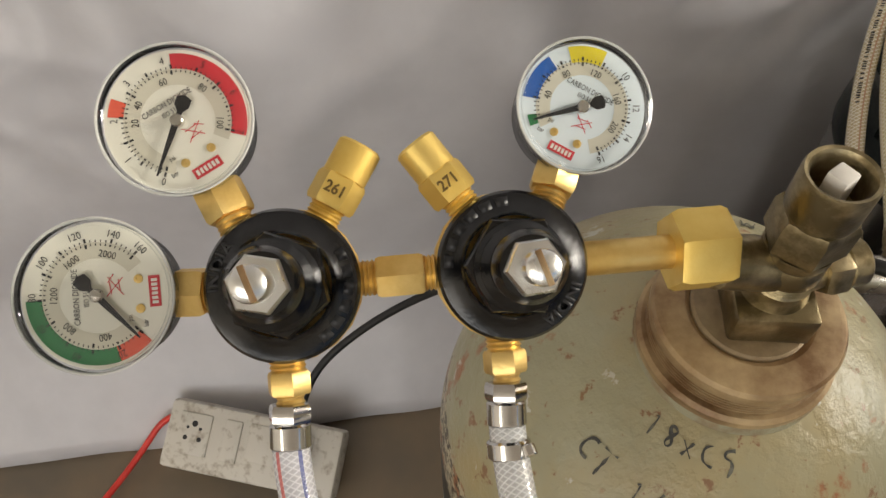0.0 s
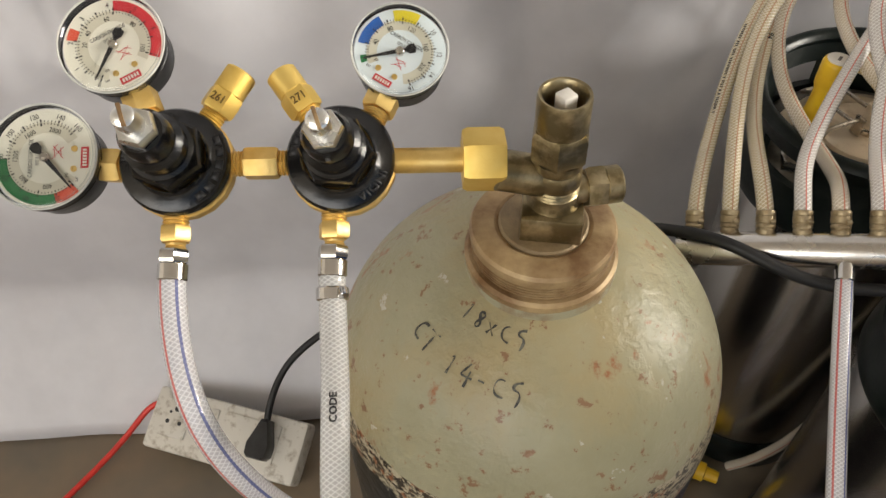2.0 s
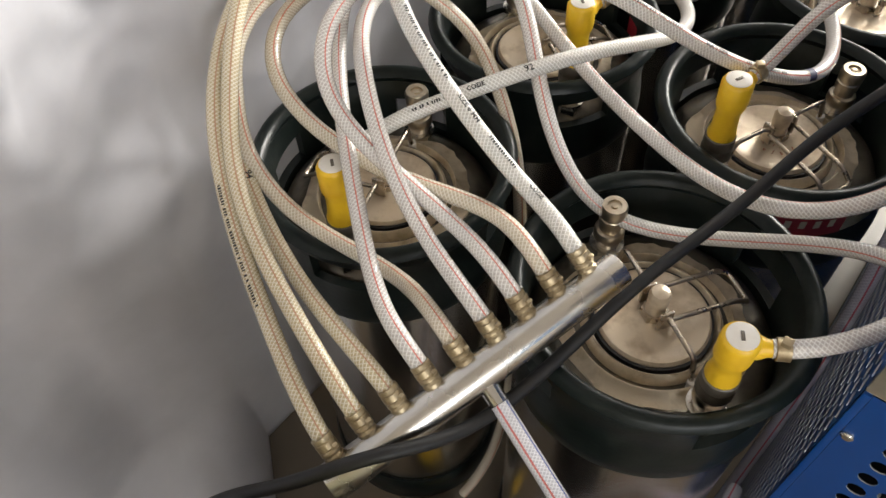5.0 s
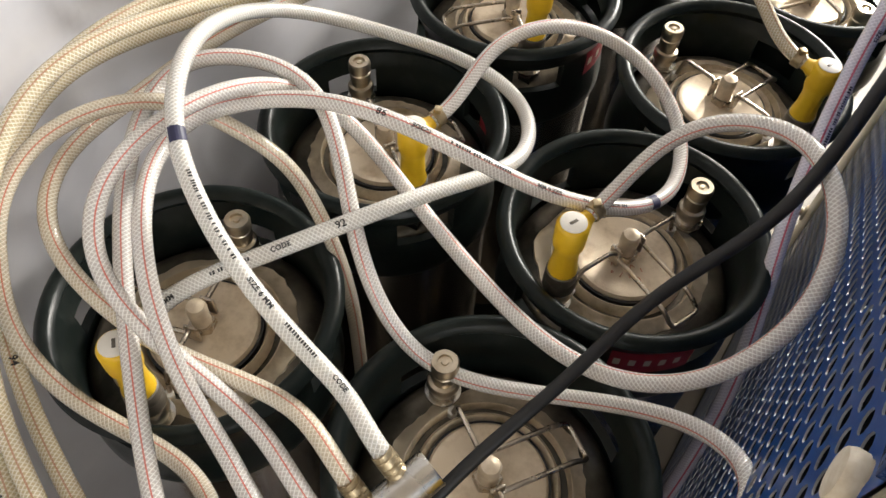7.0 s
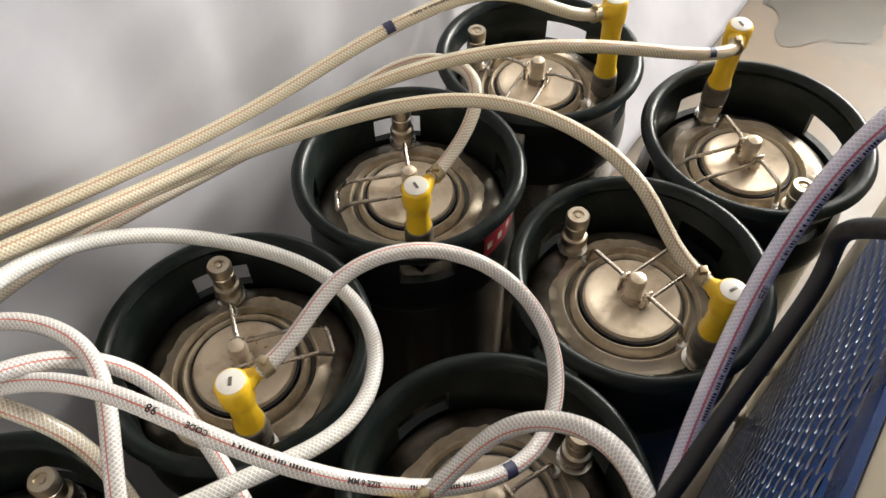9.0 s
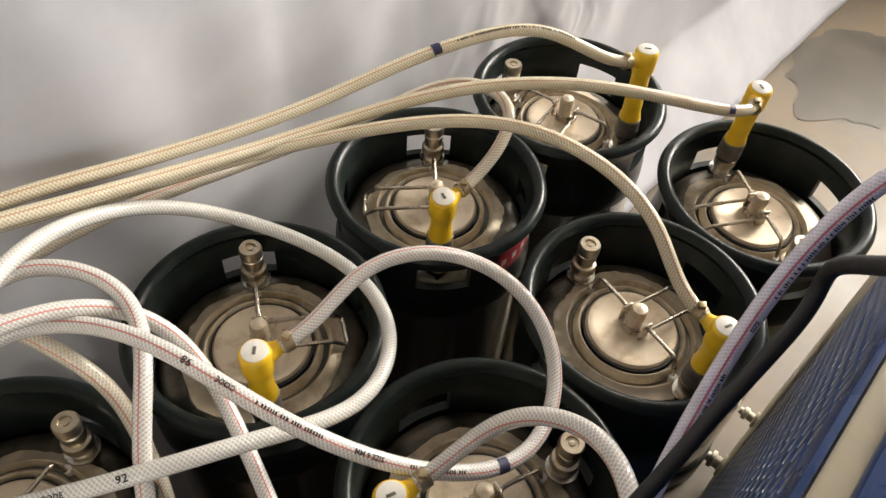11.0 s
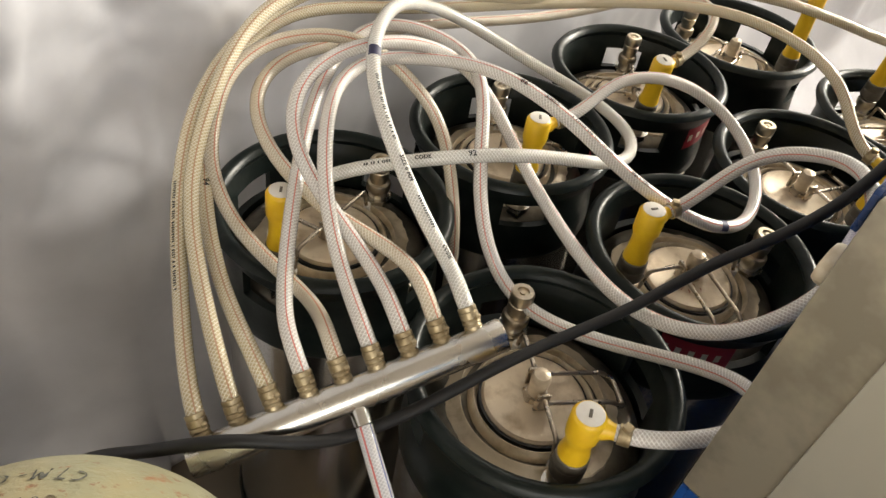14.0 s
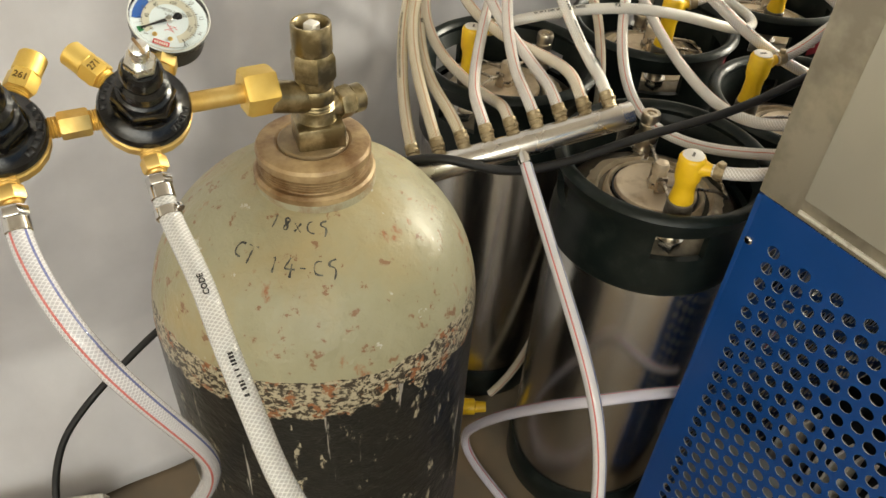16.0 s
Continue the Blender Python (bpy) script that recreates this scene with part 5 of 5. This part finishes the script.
# the two hoses that leave the regulator
for cu, rest, mat, word in ((-96.5 - 1.5, [(0.080, 0.098, 0.728), (0.120, 0.088, 0.630), (0.145, 0.108, 0.540), (0.133, 0.146, 0.447), (0.11, 0.184, 0.365), (0.086, 0.223, 0.282), (0.08, 0.20, 0.15), (0.10, 0.02, 0.012), (-0.1, -0.1, 0.010)], HOSE_TWO, "braided hose with red and blue lines hanging from the regulator"),
                            (-8.5, [(0.163, 0.110, 0.735), (0.160, 0.073, 0.718), (0.161, 0.018, 0.691), (0.161, -0.025, 0.663), (0.179, -0.068, 0.638), (0.198, -0.11, 0.612), (0.215, -0.16, 0.56), (0.23, -0.20, 0.35), (0.25, -0.18, 0.08), (0.33, -0.20, 0.012)], HOSE_WHITE, "white braided hose with dark print hanging from the regulator")):
    p0, p1 = REG @ V(cu, -66, -8), REG @ V(cu, -84, -8.5)
    hose("regulator_hose", [tuple(p0), tuple(p1)] + rest, mat, word, r=0.0078, prints=[((0.161, 0.10, 0.733), "CODE", 0.0, M_INK, 1), ((0.160, 0.06, 0.712), "-0.03", 0.0, M_INK, 0)] if cu > -50 else [])

# ---- cooler ----
MX0, MX1, MY0, MY1 = 0.668, 1.50, -0.50, 0.0625
Z_SPLIT, Z_TOP, X_CREAM = 0.662, 0.920, 1.378
cooler = thing("beverage_cooler", Matrix(), "drinks cooler with blue perforated panels and stainless upper front", "cooler")


def perforated(name, corner, along, rise, width, height, x0, y0, cols, rows, pitch=0.0207, r=0.0069):
    """A sheet-metal panel with staggered round holes punched through it."""
    along, rise = Vector(along), Vector(rise)
    out = along.cross(rise)
    verts, faces, walls = [], [], []

    def vert(x, y, z=0.0):
        verts.append(Vector(corner) + along * x + rise * y + out * z)
        return len(verts) - 1

    def quad(x0, y0, x1, y1):
        faces.append((vert(x0, y0), vert(x1, y0), vert(x1, y1), vert(x0, y1)))

    row = pitch * 0.866
    for a in ((0, 0, width, y0), (0, y0 + rows * row, width, height), (0, y0, x0, y0 + rows * row), (x0 + cols * pitch, y0, width, y0 + rows * row)):
        quad(*a)
    f = 1 / 3
    ring = [(-1, -1), (-f, -1), (f, -1), (1, -1), (1, -f), (1, f), (1, 1), (f, 1), (-f, 1), (-1, 1), (-1, f), (-1, -f)]
    ang = [math.atan2(b, a) for a, b in ring]
    for j in range(rows):
        shift = pitch / 2 * (j % 2)
        if shift:
            quad(x0, y0 + j * row, x0 + shift, y0 + (j + 1) * row)
            quad(x0 + cols * pitch - shift, y0 + j * row, x0 + cols * pitch, y0 + (j + 1) * row)
        for i in range(cols - (j % 2)):
            cx, cy = x0 + shift + (i + 0.5) * pitch, y0 + (j + 0.5) * row
            o = [vert(cx + a * pitch / 2, cy + b * row / 2) for a, b in ring]
            h = [vert(cx + r * math.cos(a), cy + r * math.sin(a)) for a in ang]
            k = [vert(cx + r * math.cos(a), cy + r * math.sin(a), -0.0012) for a in ang]
            for s in range(12):
                t = (s + 1) % 12
                faces.append((o[s], o[t], h[t], h[s]))
                walls.append(len(faces))
                faces.append((h[s], h[t], k[t], k[s]))
    me = bpy.data.meshes.new(name)
    me.from_pydata([tuple(v) for v in verts], [], faces)
    ob = mesh_object(name, me, M_BLUE, cooler, "blue enamelled panel with punched round holes")
    # the punched edges are bare metal
    me.materials.append(M_LINER)
    for i in walls:
        me.polygons[i].material_index = 1
    return ob


# the front (towards the gas cylinder) and the long side (towards the kegs)
perforated("front_grille", (MX0, MY0 + 0.006, 0.06), (0, 0, 1), (0, 1, 0), Z_SPLIT - 0.0602, MY1 - MY0 - 0.012, 0.047, 0.0426, 25, 27)
perforated("side_grille", (MX0 + 0.003, MY1, 0.06), (0, 0, 1), (1, 0, 0), Z_TOP - 0.08, X_CREAM - MX0 - 0.003, 0.016, 0.006, 39, 39)
bm = bmesh.new()
box(bm, (MX0 + 0.0018, MY1 - 0.0032, (0.06 + Z_SPLIT - 0.003) / 2), (0.0036, 0.0058, Z_SPLIT - 0.063), bevel=0.001)
part("corner_fold", bm, M_BLUE, cooler, "blue folded corner strip")
bm = bmesh.new()
box(bm, ((X_CREAM + MX1) / 2, MY1 - 0.004, (0.06 + Z_TOP - 0.019) / 2), (MX1 - X_CREAM, 0.010, Z_TOP - 0.019 - 0.06), bevel=0.002)
part("cream_side", bm, M_CREAM, cooler, "plain cream end of the side")
bm = bmesh.new()
box(bm, (MX0 + 0.060, -0.045, 0.20), (0.002, 0.17, 0.24), bevel=0)
part("inner_liner", bm, M_LINER, cooler, "galvanised sheet behind the grille")
SL = Vector((0, 0, Z_TOP - Z_SPLIT))
SLN = Vector((-1, 0, 0))
slope = Matrix.Translation((MX0, 0, Z_SPLIT)) @ Matrix(((0, 0, -1), (-1, 0, 0), (0, 1, 0))).to_4x4()
h = SL.length
bm = bmesh.new()
box(bm, (-MY1 + (MY1 - MY0) / 2, h / 2, -0.004), (MY1 - MY0, h, 0.008), slope, 0.0015)
part("front_frame", bm, M_PANEL, cooler, "stainless steel frame with greasy smears and reflections put into its colour")
bm = bmesh.new()
box(bm, (-MY1 + 0.045 + 0.23, h / 2 + 0.006, 0.0006), (0.46, h - 0.030, 0.003), slope, 0.001)
part("front_door", bm, M_PANEL_GREY, cooler, "grey-coated front panel")
bm = bmesh.new()
box(bm, (-MY1 + 0.045 + 0.23, 0.0075, 0.0012), (0.46, 0.004, 0.003), slope, 0.0008)
part("bright_edge", bm, M_DIRTYWHITE, cooler, "bright worn door edge")
bm = bmesh.new()
box(bm, ((MX0 + 0.009 + MX1) / 2, (MY0 + MY1) / 2, Z_TOP - 0.012), (MX1 - MX0 - 0.009, MY1 - MY0 - 0.001, 0.018), bevel=0.003)
part("top_frame", bm, M_PANEL, cooler, "stainless steel top frame")
bm = bmesh.new()
box(bm, ((MX0 + MX1) / 2 + 0.002, MY1 + 0.0025, Z_TOP - 0.011), (MX1 - MX0 - 0.004, 0.004, 0.026), bevel=0.001)
part("side_lip", bm, M_BLUETOP, cooler, "dark blue folded lip")
bm = bmesh.new()
box(bm, ((MX0 + MX1) / 2 + 0.003, (MY0 + MY1) / 2 - 0.003, Z_TOP + 0.004), (MX1 - MX0 - 0.020, MY1 - MY0 - 0.022, 0.012), bevel=0.004)
part("top_tray", bm, M_BLUETOP, cooler, "dark blue plastic top tray")
bm = bmesh.new()
box(bm, ((MX0 + MX1) / 2, (MY0 + MY1) / 2, 0.045), (MX1 - MX0, MY1 - MY0, 0.03), bevel=0.004)
part("base_pan", bm, M_DARKIN, cooler)
bm = bmesh.new()
box(bm, (MX1 - 0.004, (MY0 + MY1) / 2, 0.46), (0.008, MY1 - MY0 - 0.004, 0.79), bevel=0.002)
part("back_panel", bm, M_BLUE, cooler)
bm = bmesh.new()
box(bm, ((MX0 + MX1) / 2 + 0.004, MY0 + 0.004, 0.48), (MX1 - MX0 - 0.024, 0.008, 0.84), bevel=0.002)
part("far_panel", bm, M_BLUE, cooler)
for i in range(26):
    bm = bmesh.new()
    box(bm, (0.78, -0.43 + 0.016 * i, 0.23), (0.03, 0.003, 0.26), bevel=0)
    part("condenser_fin", bm, M_DIRTYWHITE, cooler)
for x in (MX0 + 0.05, MX1 - 0.05):
    for y in (MY0 + 0.05, MY1 - 0.05):
        bm = bmesh.new()
        rod(bm, (x, y, 0), (x, y, 0.032), 0.018)
        part("foot", bm, M_BLACKMATT, cooler)
bm = bmesh.new()
lathe(bm, [(0.0046, 0), (0.0044, 0.0016), (0.0032, 0.0026), (0, 0.0028)], Matrix.Translation((MX0, 0.052, 0.608)) @ Matrix.Rotation(-math.pi / 2, 4, "Y"), 18)
part("screw", bm, M_CHROME, cooler, "small bright panel screw")
bm = bmesh.new()
lathe(bm, [(0.0085, 0), (0.0085, 0.002), (0.0118, 0.0025), (0.0126, 0.0045), (0.0126, 0.0095), (0.0112, 0.0125), (0, 0.0135)], Matrix.Translation((0.686, MY1 - 0.005, 0.864)) @ Matrix.Rotation(-math.pi / 2, 4, "X"), 28)
part("side_knob", bm, M_KNOB, cooler, "off-white plastic side knob")
for x, z, f in ((1.435, 0.124, 1.3), (1.476, 0.214, 0.9)):
    bm = bmesh.new()
    lathe(bm, [(0.014 * f, 0), (0.015 * f, 0.002), (0.0145 * f, 0.004), (0.008 * f, 0.005), (0.008 * f, 0.014), (0.011 * f, 0.015), (0.011 * f, 0.021), (0.006 * f, 0.022), (0.006 * f, 0.027), (0, 0.027)], Matrix.Translation((x, MY1 + 0.001, z)) @ Matrix.Rotation(-math.pi / 2, 4, "X"), 24)
    part("drain_spout", bm, M_KNOB, cooler, "off-white plastic spout")

# ---- socket strip ----
STRIP = Matrix.Translation((-0.099, 0.463, 0.046)) @ Matrix.Rotation(radians(-20), 4, "Z") @ Matrix.Rotation(radians(24), 4, "X")
strip = thing("socket_strip", STRIP, "grubby white socket strip tilted against the foot of the cloth", "socket strip")
bm = bmesh.new()
box(bm, (0, 0, 0), (0.246, 0.092, 0.040), bevel=0.006)
part("case", bm, M_DIRTYWHITE, strip)
for x in (-0.082, -0.028, 0.062):
    bm = bmesh.new()
    box(bm, (x, 0.004, 0.0205), (0.046 if x != -0.028 else 0.024, 0.056, 0.005), bevel=0.002)
    plate = part("socket" if x != -0.028 else "rocker_switch", bm, M_DIRTYWHITE, strip)
    if x == -0.082:
        for px, py, pr in ((0, 0.014, 0.0042), (-0.010, -0.006, 0.0032), (0.010, -0.006, 0.0032), (-0.009, 0.008, 0.0022), (0.009, 0.008, 0.0022)):
            bm = bmesh.new()
            lathe(bm, [(pr, 0.0229), (pr, 0.0233), (0, 0.0233)], Matrix.Translation((x + px, 0.004 + py, 0)), 14)
            part("socket_hole", bm, M_INK, strip)
bm = bmesh.new()
box(bm, (0.020, 0.008, 0.0205), (0.050, 0.050, 0.004), bevel=0.0015)
part("cover_plate", bm, M_DIRTYWHITE, strip)
bm = bmesh.new()
lo = [(-0.017, -0.016), (-0.012, -0.021), (0.012, -0.021), (0.017, -0.016), (0.018, 0.0), (0.009, 0.026), (0.006, 0.036), (-0.006, 0.036), (-0.009, 0.026), (-0.018, 0.0)]
rings = [[bm.verts.new((0.066 + x * f, y * f, z)) for x, y in lo] for f, z in ((0.94, 0.022), (1.0, 0.025), (1.0, 0.046), (0.9, 0.051))]
for ra, rb in zip(rings, rings[1:]):
    for i in range(len(lo)):
        bm.faces.new((ra[i], ra[(i + 1) % len(lo)], rb[(i + 1) % len(lo)], rb[i]))
bm.faces.new(rings[0][::-1])
bm.faces.new(rings[-1])
plug = tagged(part("power_plug", bm, M_BLACKMATT, None), "chunky black plug pushed into the socket strip", "plug")
plug.matrix_basis = STRIP
cable("red_lead", [(-0.205, 0.520, 0.060), (-0.225, 0.520, 0.055), (-0.245, 0.500, 0.040), (-0.275, 0.470, 0.022), (-0.323, 0.42, 0.008), (-0.40, 0.33, 0.0055), (-0.5, 0.2, 0.005)], 0.0045, M_REDWIRE, "thin red electric lead running from the socket strip", 80)
